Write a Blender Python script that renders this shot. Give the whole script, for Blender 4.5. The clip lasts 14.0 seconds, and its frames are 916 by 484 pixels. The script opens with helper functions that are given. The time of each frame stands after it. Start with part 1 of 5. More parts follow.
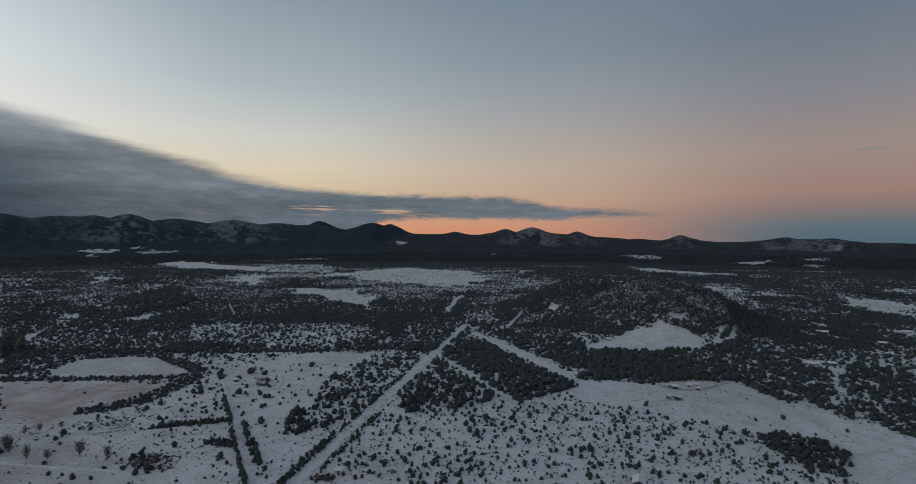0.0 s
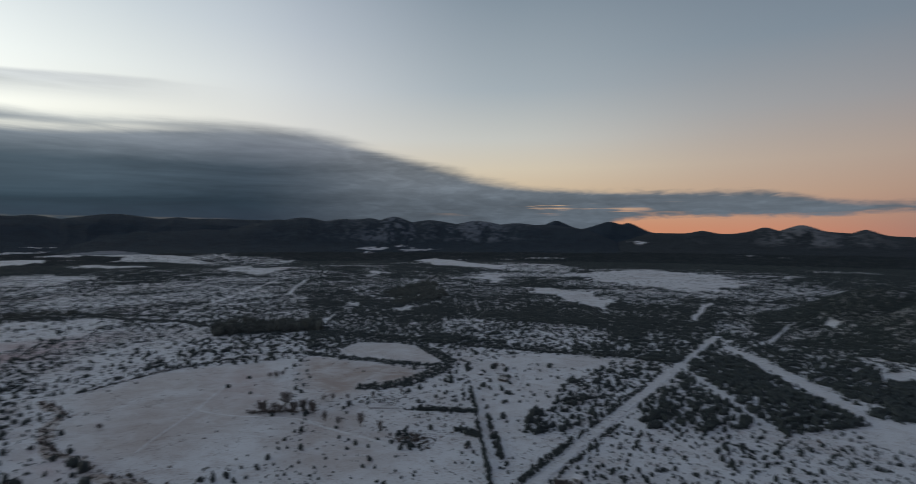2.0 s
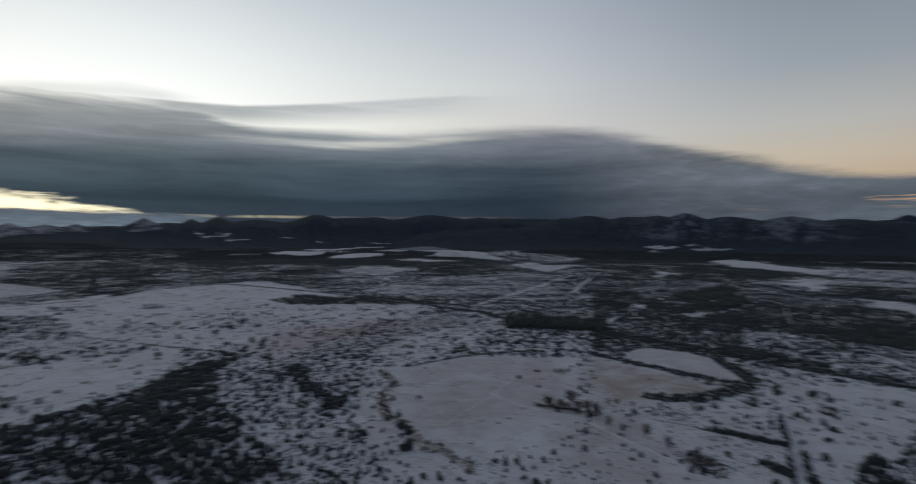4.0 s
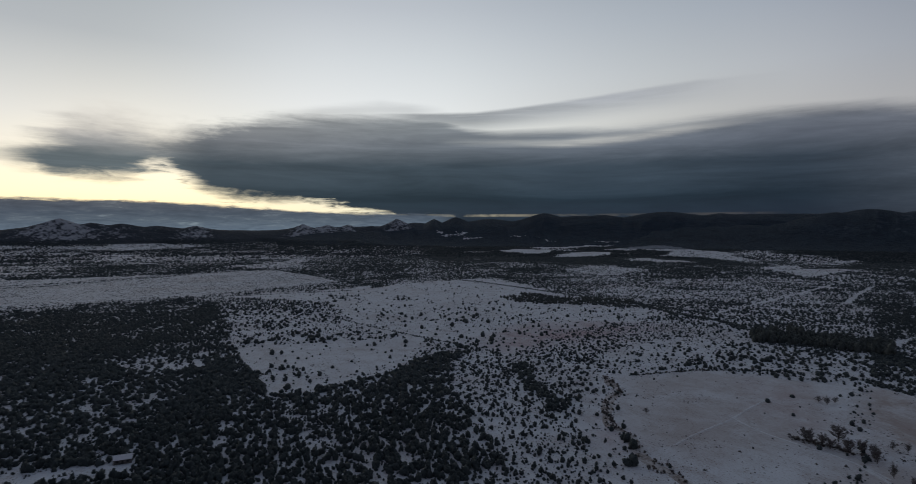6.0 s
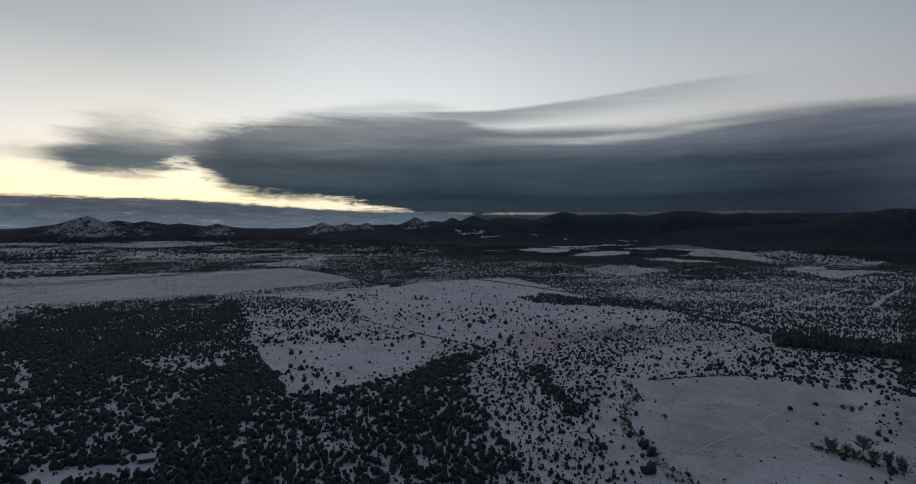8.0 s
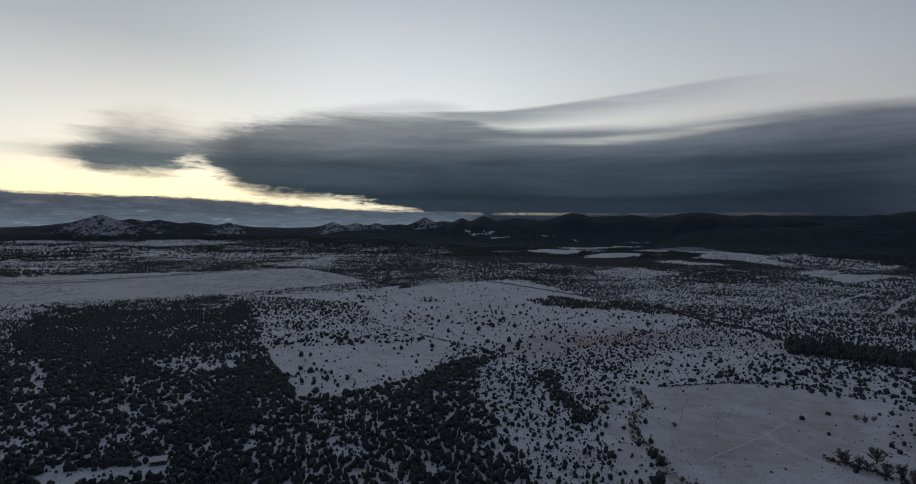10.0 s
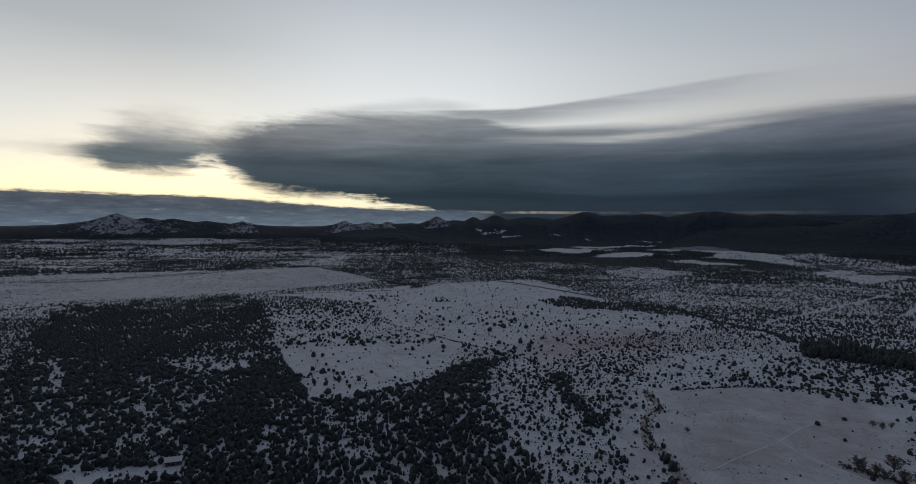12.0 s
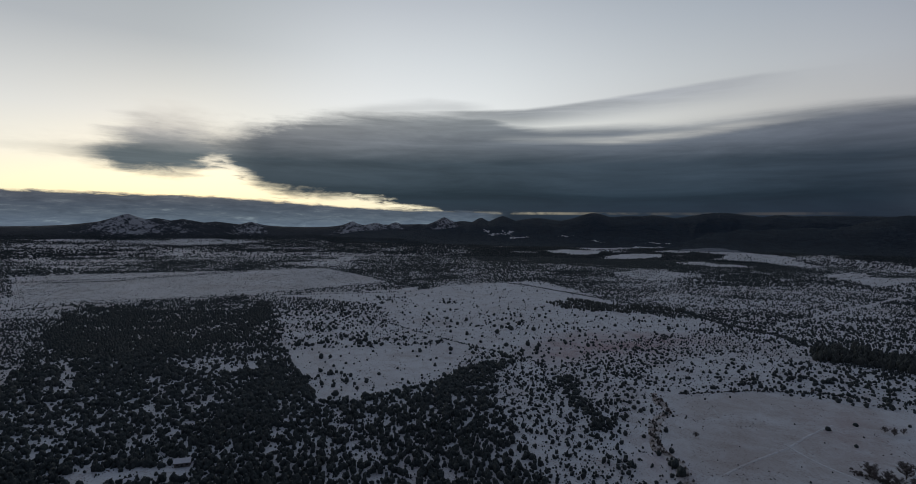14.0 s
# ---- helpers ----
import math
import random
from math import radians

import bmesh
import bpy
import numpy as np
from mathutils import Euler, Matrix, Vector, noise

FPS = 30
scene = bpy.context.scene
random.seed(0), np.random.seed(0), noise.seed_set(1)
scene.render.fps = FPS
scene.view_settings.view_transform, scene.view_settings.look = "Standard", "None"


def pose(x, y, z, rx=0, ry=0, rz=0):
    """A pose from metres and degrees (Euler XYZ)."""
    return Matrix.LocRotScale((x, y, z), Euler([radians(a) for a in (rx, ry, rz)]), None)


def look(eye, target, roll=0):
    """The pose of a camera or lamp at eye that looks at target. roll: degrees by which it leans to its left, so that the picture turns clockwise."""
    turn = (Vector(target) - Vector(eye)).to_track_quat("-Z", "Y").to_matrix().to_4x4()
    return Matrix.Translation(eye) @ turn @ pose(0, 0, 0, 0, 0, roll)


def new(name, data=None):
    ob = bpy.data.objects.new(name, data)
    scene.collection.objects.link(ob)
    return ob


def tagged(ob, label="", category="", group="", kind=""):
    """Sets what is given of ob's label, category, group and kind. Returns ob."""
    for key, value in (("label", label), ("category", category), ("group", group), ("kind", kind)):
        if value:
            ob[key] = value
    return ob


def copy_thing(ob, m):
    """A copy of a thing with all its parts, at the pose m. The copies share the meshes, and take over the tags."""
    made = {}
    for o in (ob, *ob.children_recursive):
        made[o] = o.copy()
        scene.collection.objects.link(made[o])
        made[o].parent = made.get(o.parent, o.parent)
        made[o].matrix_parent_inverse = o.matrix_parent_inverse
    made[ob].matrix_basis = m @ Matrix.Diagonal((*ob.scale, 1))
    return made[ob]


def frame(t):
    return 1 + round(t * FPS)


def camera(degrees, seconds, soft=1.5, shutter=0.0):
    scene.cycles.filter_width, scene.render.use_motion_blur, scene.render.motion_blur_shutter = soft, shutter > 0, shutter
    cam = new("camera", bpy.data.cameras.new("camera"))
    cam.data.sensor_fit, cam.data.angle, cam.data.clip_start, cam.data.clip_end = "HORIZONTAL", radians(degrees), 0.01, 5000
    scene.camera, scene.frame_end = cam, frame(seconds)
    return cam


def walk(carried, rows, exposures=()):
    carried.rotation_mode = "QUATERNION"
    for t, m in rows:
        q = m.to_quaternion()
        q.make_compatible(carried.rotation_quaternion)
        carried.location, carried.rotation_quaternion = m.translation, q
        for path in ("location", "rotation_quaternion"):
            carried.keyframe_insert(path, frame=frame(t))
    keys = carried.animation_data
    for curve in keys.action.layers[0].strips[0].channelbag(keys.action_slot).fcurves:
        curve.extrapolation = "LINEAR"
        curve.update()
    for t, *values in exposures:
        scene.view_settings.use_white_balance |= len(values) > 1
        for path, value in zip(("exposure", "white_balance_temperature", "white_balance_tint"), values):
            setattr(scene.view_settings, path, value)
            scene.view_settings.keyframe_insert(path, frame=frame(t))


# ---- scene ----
cam = camera(80.6, 14.0, soft=0.25, shutter=1.0)


def aim(eye, yaw, pitch, roll):
    """A level pose turned to the left by yaw, up by pitch and leaning by roll, in degrees."""
    a, b = radians(yaw), radians(pitch)
    way = Vector((-math.sin(a) * math.cos(b), math.cos(a) * math.cos(b), math.sin(b)))
    return look(eye, Vector(eye) + 100 * way, roll)


# seconds, eye, yaw, pitch, roll
PATH = [
    (0, (0.00, 0.00, 110.00), 0.00, -0.49, 0.20),
    (0.5, (-1.05, 0.14, 110.85), 2.71, -0.49, 0.21),
    (1, (-1.7, 0.42, 111.72), 9.82, -0.53, 0.20),
    (1.5, (-1.8, 0.66, 112.67), 18.30, -0.59, 0.20),
    (2, (-1.8, 0.6, 113.97), 24.63, -0.68, 0.20),
    (2.5, (-1.88, 0.5, 115.01), 30.56, -0.75, 0.20),
    (3, (-2.0, 0.6, 115.86), 38.76, -0.84, 0.24),
    (3.5, (-2.43, 0.8, 116.60), 46.37, -1.00, 0.25),
    (4, (-2.8, 0.83, 117.27), 54.14, -1.03, 0.20),
    (4.2, (-2.9, 0.9, 117.63), 58.07, -1.03, 0.15),
    (4.7, (-2.7, 1.5, 118.7), 66.32, -1.10, 0.08),
    (5.2, (-2.4, 2.2, 119.8), 72.47, -1.18, 0.0),
    (5.7, (-2.0, 2.8, 120.9), 76.50, -1.25, -0.06),
    (6.3, (-1.58, 3.30, 122.13), 78.67, -1.32, -0.12),
    (6.5, (-1.54, 3.30, 122.45), 78.87, -1.32, -0.11),
    (7, (-1.47, 3.43, 123.47), 79.40, -1.39, -0.09),
    (7.5, (-1.44, 3.37, 124.42), 79.64, -1.43, 0.04),
    (8, (-1.43, 3.40, 125.40), 79.83, -1.51, 0.07),
    (8.5, (-1.29, 3.36, 126.26), 80.02, -1.54, 0.24),
    (11, (-0.99, 3.20, 130.75), 81.50, -1.59, 0.40),
    (11.5, (-0.95, 3.13, 131.21), 81.80, -1.67, 0.42),
    (12, (-0.95, 3.16, 132.08), 82.05, -1.68, 0.49),
    (12.5, (-1.01, 3.26, 132.91), 82.20, -1.70, 0.48),
    (13, (-1.00, 3.31, 133.42), 82.41, -1.65, 0.50),
    (13.5, (-0.85, 3.12, 133.59), 82.65, -1.65, 0.54),
    (14, (-1.02, 3.17, 133.57), 82.85, -1.61, 0.60),
]
walk(cam, [(t, aim(eye, yaw, pitch, roll)) for t, eye, yaw, pitch, roll in PATH],
     exposures=[(0, 0.03, 6420, 6), (1.0, 0.02, 6400, 7), (2.0, -0.1, 6320, 8.5), (3.0, -0.2, 6320, 9.0), (4.2, -0.39, 6260, 11.0), (6.3, -0.74, 6080, 12.5), (14, -0.73, 6080, 12.5)])


# ---------------------------------------------------------------- world and light
def lin(r, g, b, k=1.0):
    """A colour from 0 to 255 as light, k times as strong."""
    return tuple(k * ((c / 255 + 0.055) / 1.055) ** 2.4 for c in (r, g, b)) + (1.0,)


class Nodes:
    """Small helper that strings shader nodes together."""

    def __init__(self, tree):
        self.tree = tree
        tree.nodes.clear()

    def add(self, kind, **props):
        n = self.tree.nodes.new(kind)
        for key, value in props.items():
            setattr(n, key, value)
        return n

    def put(self, socket, value):
        if isinstance(value, bpy.types.NodeSocket):
            self.tree.links.new(value, socket)
        elif value is not None:
            socket.default_value = value

    def math(self, op, a, b=None, c=None, clamp=False):
        n = self.add("ShaderNodeMath", operation=op, use_clamp=clamp)
        for s, v in zip(n.inputs, (a, b, c)):
            self.put(s, v)
        return n.outputs[0]

    def span(self, x, lo, hi, a=0.0, b=1.0, smooth=True):
        n = self.add("ShaderNodeMapRange", interpolation_type="SMOOTHSTEP" if smooth else "LINEAR")
        for s, v in zip(n.inputs[:5], (x, lo, hi, a, b)):
            self.put(s, v)
        return n.outputs[0]

    def ramp(self, x, stops, ease="LINEAR"):
        n = self.add("ShaderNodeValToRGB")
        n.color_ramp.interpolation = ease
        e = n.color_ramp.elements
        while len(e) < len(stops):
            e.new(0.5)
        for el, (pos, col) in zip(e, stops):
            el.position, el.color = pos, col if isinstance(col, tuple) else (col, col, col, 1)
        self.put(n.inputs[0], x)
        return n.outputs[0]

    def mix(self, f, a, b, blend="MIX"):
        n = self.add("ShaderNodeMix", data_type="RGBA", blend_type=blend)
        self.put(n.inputs[0], f), self.put(n.inputs[6], a), self.put(n.inputs[7], b)
        return n.outputs[2]

    def xyz(self, x, y, z):
        n = self.add("ShaderNodeCombineXYZ")
        for s, v in zip(n.inputs, (x, y, z)):
            self.put(s, v)
        return n.outputs[0]

    def noise(self, vector, scale, detail=4.0, rough=0.55, lump=0.0):
        n = self.add("ShaderNodeTexNoise")
        self.put(n.inputs["Vector"], vector)
        n.inputs["Scale"].default_value, n.inputs["Detail"].default_value = scale, detail
        n.inputs["Roughness"].default_value, n.inputs["Distortion"].default_value = rough, lump
        return n.outputs[0]


def make_world():
    w = bpy.data.worlds.new("dusk_sky")
    scene.world = w
    w.use_nodes = True
    k = Nodes(w.node_tree)
    way = k.add("ShaderNodeTexCoord").outputs["Generated"]
    sep = k.add("ShaderNodeSeparateXYZ")
    k.put(sep.inputs[0], way)
    x, y, z = sep.outputs
    az = k.math("MULTIPLY", k.math("ARCTAN2", k.math("MULTIPLY", x, -1.0), y), 57.2958)
    el = k.math("MULTIPLY", k.math("ARCSINE", z), 57.2958)
    lift = k.span(el, -2, 90, smooth=False)

    def tower(stops):
        return k.ramp(lift, [((e + 2) / 92, c) for e, c in stops])

    S = 1.5
    back = tower([(0, lin(92, 104, 120)), (6, lin(146, 131, 136)), (14, lin(140, 136, 144)), (28, lin(114, 121, 135)), (90, lin(78, 88, 108))])
    pink = tower([(-0.5, lin(76, 104, 118)), (1.2, lin(84, 106, 120)), (2.6, lin(122, 110, 116)), (4.2, lin(150, 120, 116)), (8, lin(152, 133, 128)),
                  (13, lin(128, 128, 136)), (19, lin(106, 117, 131)), (90, lin(78, 88, 108))])
    belt = tower([(0, lin(98, 112, 128)), (3, lin(138, 132, 142)), (8, lin(174, 160, 164)), (16, lin(162, 159, 167)), (30, lin(126, 134, 149)), (90, lin(78, 88, 108))])
    orange = tower([(0.3, lin(206, 140, 112)), (2, lin(196, 150, 126)), (4, lin(192, 162, 140)), (7, lin(188, 170, 154)), (12, lin(162, 162, 162)),
                    (18, lin(133, 146, 156)), (24, lin(118, 132, 145)), (90, lin(78, 88, 108))])
    amber = tower([(1, lin(218, 152, 112)), (4, lin(216, 190, 155)), (7, lin(220, 207, 182)), (10, lin(206, 206, 197)), (15, lin(172, 182, 186)),
                   (24, lin(137, 151, 161)), (90, lin(78, 88, 108))])
    cream = tower([(2, lin(235, 205, 160)), (10, lin(236, 233, 222)), (15, lin(226, 229, 226)), (20, lin(204, 211, 215)), (26, lin(180, 190, 198)), (90, lin(78, 88, 108))])
    glow = tower([(1, lin(246, 236, 200, S)), (6, lin(240, 238, 222, S)), (12.5, lin(227, 227, 224, S)), (17, lin(209, 211, 211, S)), (22, lin(185, 188, 192, S)),
                  (40, lin(140, 147, 158)), (90, lin(78, 88, 108))])
    sunset = tower([(1, lin(250, 238, 185, S)), (3.5, lin(254, 250, 212, S)), (6, lin(244, 241, 222, S)), (10, lin(222, 223, 216, S)), (17, lin(176, 181, 183, S)),
                    (40, lin(140, 148, 158)), (90, lin(78, 88, 108))])
    sky = back
    for lo, hi, tone in ((-165, -120, belt), (-85, -46, pink), (-35, -4, orange), (-10, 22, amber), (18, 52, cream), (48, 88, glow), (90, 113, sunset), (130, 175, back)):
        sky = k.mix(k.span(az, lo, hi), sky, tone)
    # the air itself, very faint at this hour
    air = k.add("ShaderNodeTexSky", sky_type="NISHITA", sun_disc=False, sun_elevation=radians(3), sun_rotation=radians(-110))
    sky = k.mix(0.015, sky, air.outputs[0], "ADD")

    # cloud bank: upper and lower edge over the azimuth, feathered by drawn-out noise
    streak = k.noise(k.xyz(k.math("MULTIPLY", az, 0.055), k.math("MULTIPLY", el, 0.5), 3.1), 1.0, 6, 0.6, 0.4)
    puff = k.noise(k.xyz(k.math("MULTIPLY", az, 0.3), k.math("MULTIPLY", el, 0.9), 7.7), 1.0, 5, 0.6, 0.3)
    wob = k.math("ADD", k.math("MULTIPLY", k.math("SUBTRACT", streak, 0.5), 3.6), k.math("MULTIPLY", k.math("SUBTRACT", puff, 0.5), k.span(az, 94, 104, 0.5, 1.8)))
    drawn = k.noise(k.xyz(k.math("MULTIPLY", az, 0.06), k.math("MULTIPLY", el, 0.9), 1.3), 1.0, 5, 0.6, 0.6)
    slide = k.math("MULTIPLY", k.math("SUBTRACT", drawn, 0.5), k.span(az, 60, 104, 3.0, 7.0))
    turn = k.span(k.math("ADD", az, slide), -40, 140, smooth=False)

    def edge(stops):
        return k.math("MULTIPLY", k.ramp(turn, [((a + 40) / 180, v / 16) for a, v in stops], "LINEAR"), 16.0)

    top = edge([(-24, 2.1), (-10, 3.4), (-5, 4.2), (7, 4.6), (17, 5.2), (22.6, 6.2), (27.6, 7.5), (32.3, 8.8), (36.5, 10.0), (40, 10.6), (44.5, 10.65), (49, 10.75), (56, 10.6),
                (61, 10.4), (67, 10.45), (74, 10.4), (77, 10.8), (80, 11.9), (86, 12.1), (92, 11.8), (98, 11.1), (101.4, 10.4), (104, 9.8), (107, 9.7), (110.4, 11.1), (113, 10.7), (115.2, 8.8), (117.2, 6.8),
                (119, 6.3), (123, 6.2)])
    low = edge([(-24, 2.4), (-18, 2.25), (0, 2.1), (6, 1.95), (9, 1.6), (11, 0.0), (83, 0.0), (84.5, 1.75), (87.5, 2.15), (90, 2.6), (94, 3.1), (100, 3.4), (102.5, 4.0), (104, 4.9), (105.5, 6.2), (107, 6.1), (108.5, 5.1),
                (111, 4.7), (114.5, 4.8), (116.5, 5.5), (119.5, 6.0), (123, 6.4)])
    e1 = k.math("ADD", el, k.math("MULTIPLY", wob, k.math("ADD", k.span(az, -10, 30, 0.35, 0.4), k.span(az, 78, 100, 0.0, 0.5))))
    e2 = k.math("ADD", el, k.math("MULTIPLY", wob, k.span(az, 60, 95, 0.45, 0.7)))
    lumps = k.noise(k.xyz(k.math("MULTIPLY", az, 0.42), k.math("MULTIPLY", el, 1.5), 5.5), 1.0, 6, 0.66, 0.5)
    e1 = k.math("ADD", e1, k.math("MULTIPLY", k.math("SUBTRACT", lumps, 0.5), k.math("ADD", k.span(az, 44, 14, 0.0, 1.1), k.span(az, 92, 102, 0.0, 1.6))))
    e2 = k.math("ADD", e2, k.math("MULTIPLY", k.math("SUBTRACT", lumps, 0.5), k.math("ADD", k.span(az, 30, 10, 0.0, 1.6), k.span(az, 80, 92, 0.0, 1.7))))
    soft = k.math("ADD", k.math("ADD", k.span(az, 0, 34, 0.4, 0.9), k.span(az, 76, 86, 0.0, 0.2)), k.span(az, 100, 110, 0.0, 1.6))
    bank = k.math("MULTIPLY", k.span(k.math("DIVIDE", k.math("SUBTRACT", top, e1), soft), -0.6, 1.2), k.span(k.math("DIVIDE", k.math("SUBTRACT", e2, low), k.span(az, 88, 104, 0.35, 1.0)), -1.0, 1.0))
    bank = k.math("MULTIPLY", bank, k.math("SUBTRACT", 1.0, k.math("MULTIPLY", k.span(az, 103, 107), k.span(k.math("ADD", el, k.math("MULTIPLY", wob, 0.6)), 7.5, 11.2, 0.0, 0.3))))
    # a broad plume that rises off the bank, and a thinner streak under it
    plain_turn = k.span(az, 40, 100, smooth=False)

    def course(stops):
        return k.math("MULTIPLY", k.ramp(plain_turn, [((a - 40) / 60, v / 16) for a, v in stops], "LINEAR"), 16.0)

    def streak_of(mid, half, wave, fade):
        off = k.math("ABSOLUTE", k.math("SUBTRACT", k.math("ADD", el, k.math("MULTIPLY", wob, wave)), course(mid)))
        return k.math("MULTIPLY", k.span(k.math("DIVIDE", off, course(half)), 1.5, 0.1), course(fade))

    # the plume: crisp on top, fading out below
    over = k.math("SUBTRACT", course([(46, 14.0), (50, 14.15), (54, 14.15), (58, 13.95), (62, 13.65), (67, 13.15), (72, 12.6), (76, 12.2), (80, 12.1), (90, 12.2)]), k.math("ADD", el, k.math("MULTIPLY", wob, 0.12)))
    plume = k.math("MULTIPLY", k.math("MULTIPLY", k.span(over, -0.12, 0.3), k.span(over, 2.7, 0.35)), course([(46, 0.0), (50, 0.1), (53, 0.3), (57, 0.65), (62, 0.82), (70, 0.85), (77, 0.95), (82, 0.9), (88, 0.3), (94, 0.0)]))
    plume = k.math("MULTIPLY", plume, k.span(drawn, 0.2, 0.55, 0.7, 1.0))
    # a thin veil over the bank, and haze over the small cloud
    haze = streak_of([(79, 12.2), (86, 12.5), (92, 11.9), (98, 11.2)], [(79, 0.5), (86, 0.75), (98, 0.5)], 0.25, [(79, 0.0), (83, 0.4), (92, 0.4), (98, 0.0)])
    # light breaks through under the bank's upper edge
    breaks = streak_of([(48, 9.9), (55, 9.7), (61, 9.2), (67, 8.9), (74, 9.0), (80, 9.2)], [(48, 0.2), (55, 0.4), (61, 0.5), (67, 0.42), (80, 0.3)], 0.3, [(47, 0.0), (52, 0.35), (57, 0.75), (66, 0.7), (73, 0.35), (80, 0.0)])
    bank = k.math("MULTIPLY", bank, k.math("SUBTRACT", 1.0, k.math("MULTIPLY", breaks, k.span(drawn, 0.35, 0.6, 0.35, 0.85))))
    # low bank on the horizon under the glow
    heap = k.noise(k.xyz(k.math("MULTIPLY", az, 0.45), k.math("MULTIPLY", el, 2.6), 2.2), 1.0, 6, 0.62, 0.5)
    rim = k.math("ADD", k.span(az, 86, 111, 1.75, 2.75), k.math("MULTIPLY", k.math("SUBTRACT", heap, 0.5), 0.8))
    lowbank = k.math("MULTIPLY", k.span(k.math("SUBTRACT", rim, el), -0.12, 0.25), k.span(az, 77, 81))
    thin = k.math("MULTIPLY", k.span(k.math("ABSOLUTE", k.math("SUBTRACT", el, 1.5)), 0.2, 0.05), k.math("MULTIPLY", k.span(az, 46, 50), k.span(az, 89, 85)))
    bank = k.math("MULTIPLY", bank, k.math("SUBTRACT", 1.0, k.math("MULTIPLY", k.math("MULTIPLY", thin, k.span(puff, 0.35, 0.6)), k.span(az, 64, 76, 0.06, 0.3))))
    # bright slits low in the bank, and feathered upper layers
    slit = k.noise(k.xyz(k.math("MULTIPLY", az, 0.11), k.math("MULTIPLY", el, 2.2), 9.4), 1.0, 3, 0.5, 0.2)
    gaps = k.math("MULTIPLY", k.span(slit, 0.55, 0.66), k.math("MULTIPLY", k.span(k.math("ABSOLUTE", k.math("SUBTRACT", el, 2.9)), 0.9, 0.3), k.math("MULTIPLY", k.span(az, 0, 9), k.span(az, 30, 20))))
    bank = k.math("MULTIPLY", bank, k.math("SUBTRACT", 1.0, k.math("MULTIPLY", gaps, 0.9)))
    speck = k.math("MULTIPLY", k.span(k.math("ABSOLUTE", k.math("SUBTRACT", k.math("ADD", el, k.math("MULTIPLY", k.math("SUBTRACT", puff, 0.5), 0.9)), 7.55)), 0.28, 0.05),
                   k.math("MULTIPLY", k.math("MULTIPLY", k.span(az, -39.2, -38), k.span(az, -35.8, -37)), 0.45))
    plume = k.math("MAXIMUM", plume, speck)
    # torn scraps of cloud in the bright gap
    scrap = k.noise(k.xyz(k.math("MULTIPLY", az, 0.24), k.math("MULTIPLY", el, 1.7), 4.4), 1.0, 5, 0.6, 0.8)
    edge_of_gap = k.math("MULTIPLY", k.span(k.math("ABSOLUTE", k.math("SUBTRACT", k.math("SUBTRACT", low, el), 0.4)), 1.0, 0.3), k.math("MULTIPLY", k.span(az, 84, 88), k.span(az, 112, 106)))
    scraps = k.math("MULTIPLY", k.math("MULTIPLY", k.span(scrap, 0.48, 0.72), edge_of_gap), 0.9)
    bank = k.math("MAXIMUM", bank, scraps)
    cover = k.math("MAXIMUM", bank, k.math("MAXIMUM", plume, haze))
    tone = k.ramp(k.math("MULTIPLY", k.math("ADD", el, k.math("MULTIPLY", wob, 0.5)), 1 / 16),
                  [(0.06, lin(36, 47, 59, 1.2)), (0.12, lin(42, 54, 66, 1.25)), (0.2, lin(41, 55, 66, 1.25)), (0.4, lin(62, 74, 84, 1.42)), (0.55, lin(98, 104, 111, 1.65)), (0.68, lin(122, 127, 131, 1.65)), (0.85, lin(154, 156, 158, 1.55))])
    near = k.ramp(k.math("MULTIPLY", el, 1 / 12), [(0.1, lin(98, 109, 118)), (0.3, lin(104, 114, 122)), (0.6, lin(126, 133, 138)), (0.9, lin(160, 164, 166))])
    near = k.mix(1.0, near, k.ramp(lumps, [(0.3, 0.84), (0.5, 0.97), (0.7, 1.2)]), "MULTIPLY")
    tone = k.mix(k.span(az, 47, 29), tone, near)
    tone = k.mix(k.span(az, 102, 109), tone, k.mix(1.0, tone, lin(211, 202, 191, 3.5), "MULTIPLY"))
    tone = k.mix(1.0, tone, k.ramp(streak, [(0.3, 0.75), (0.7, 1.2)]), "MULTIPLY")
    tone = k.mix(1.0, tone, k.ramp(k.span(az, 20, 100, smooth=False), [(0.0, 1.0), (0.12, 0.9), (0.27, 0.92), (0.4, 1.03), (0.59, 1.08), (0.79, (1.24, 1.2, 1.15, 1)), (1.0, (1.34, 1.23, 1.13, 1))]), "MULTIPLY")
    sky = k.mix(k.math("MULTIPLY", cover, 0.995), sky, tone)
    bankt = k.ramp(k.math("MULTIPLY", el, 1 / 4), [(0.0, lin(92, 104, 116, 1.7)), (0.2, lin(84, 94, 104, 1.65)), (0.4, lin(76, 84, 94, 1.6)), (0.7, lin(86, 89, 95, 1.5))])
    bankt = k.mix(1.0, bankt, k.ramp(heap, [(0.3, 0.78), (0.5, 1.0), (0.6, (1.18, 1.15, 1.1, 1)), (0.72, (1.9, 1.8, 1.62, 1))]), "MULTIPLY")
    bankt = k.mix(k.span(az, 91, 84), bankt, k.mix(1.0, bankt, (0.95, 0.97, 1.0, 1), "MULTIPLY"))
    sky = k.mix(lowbank, sky, bankt)
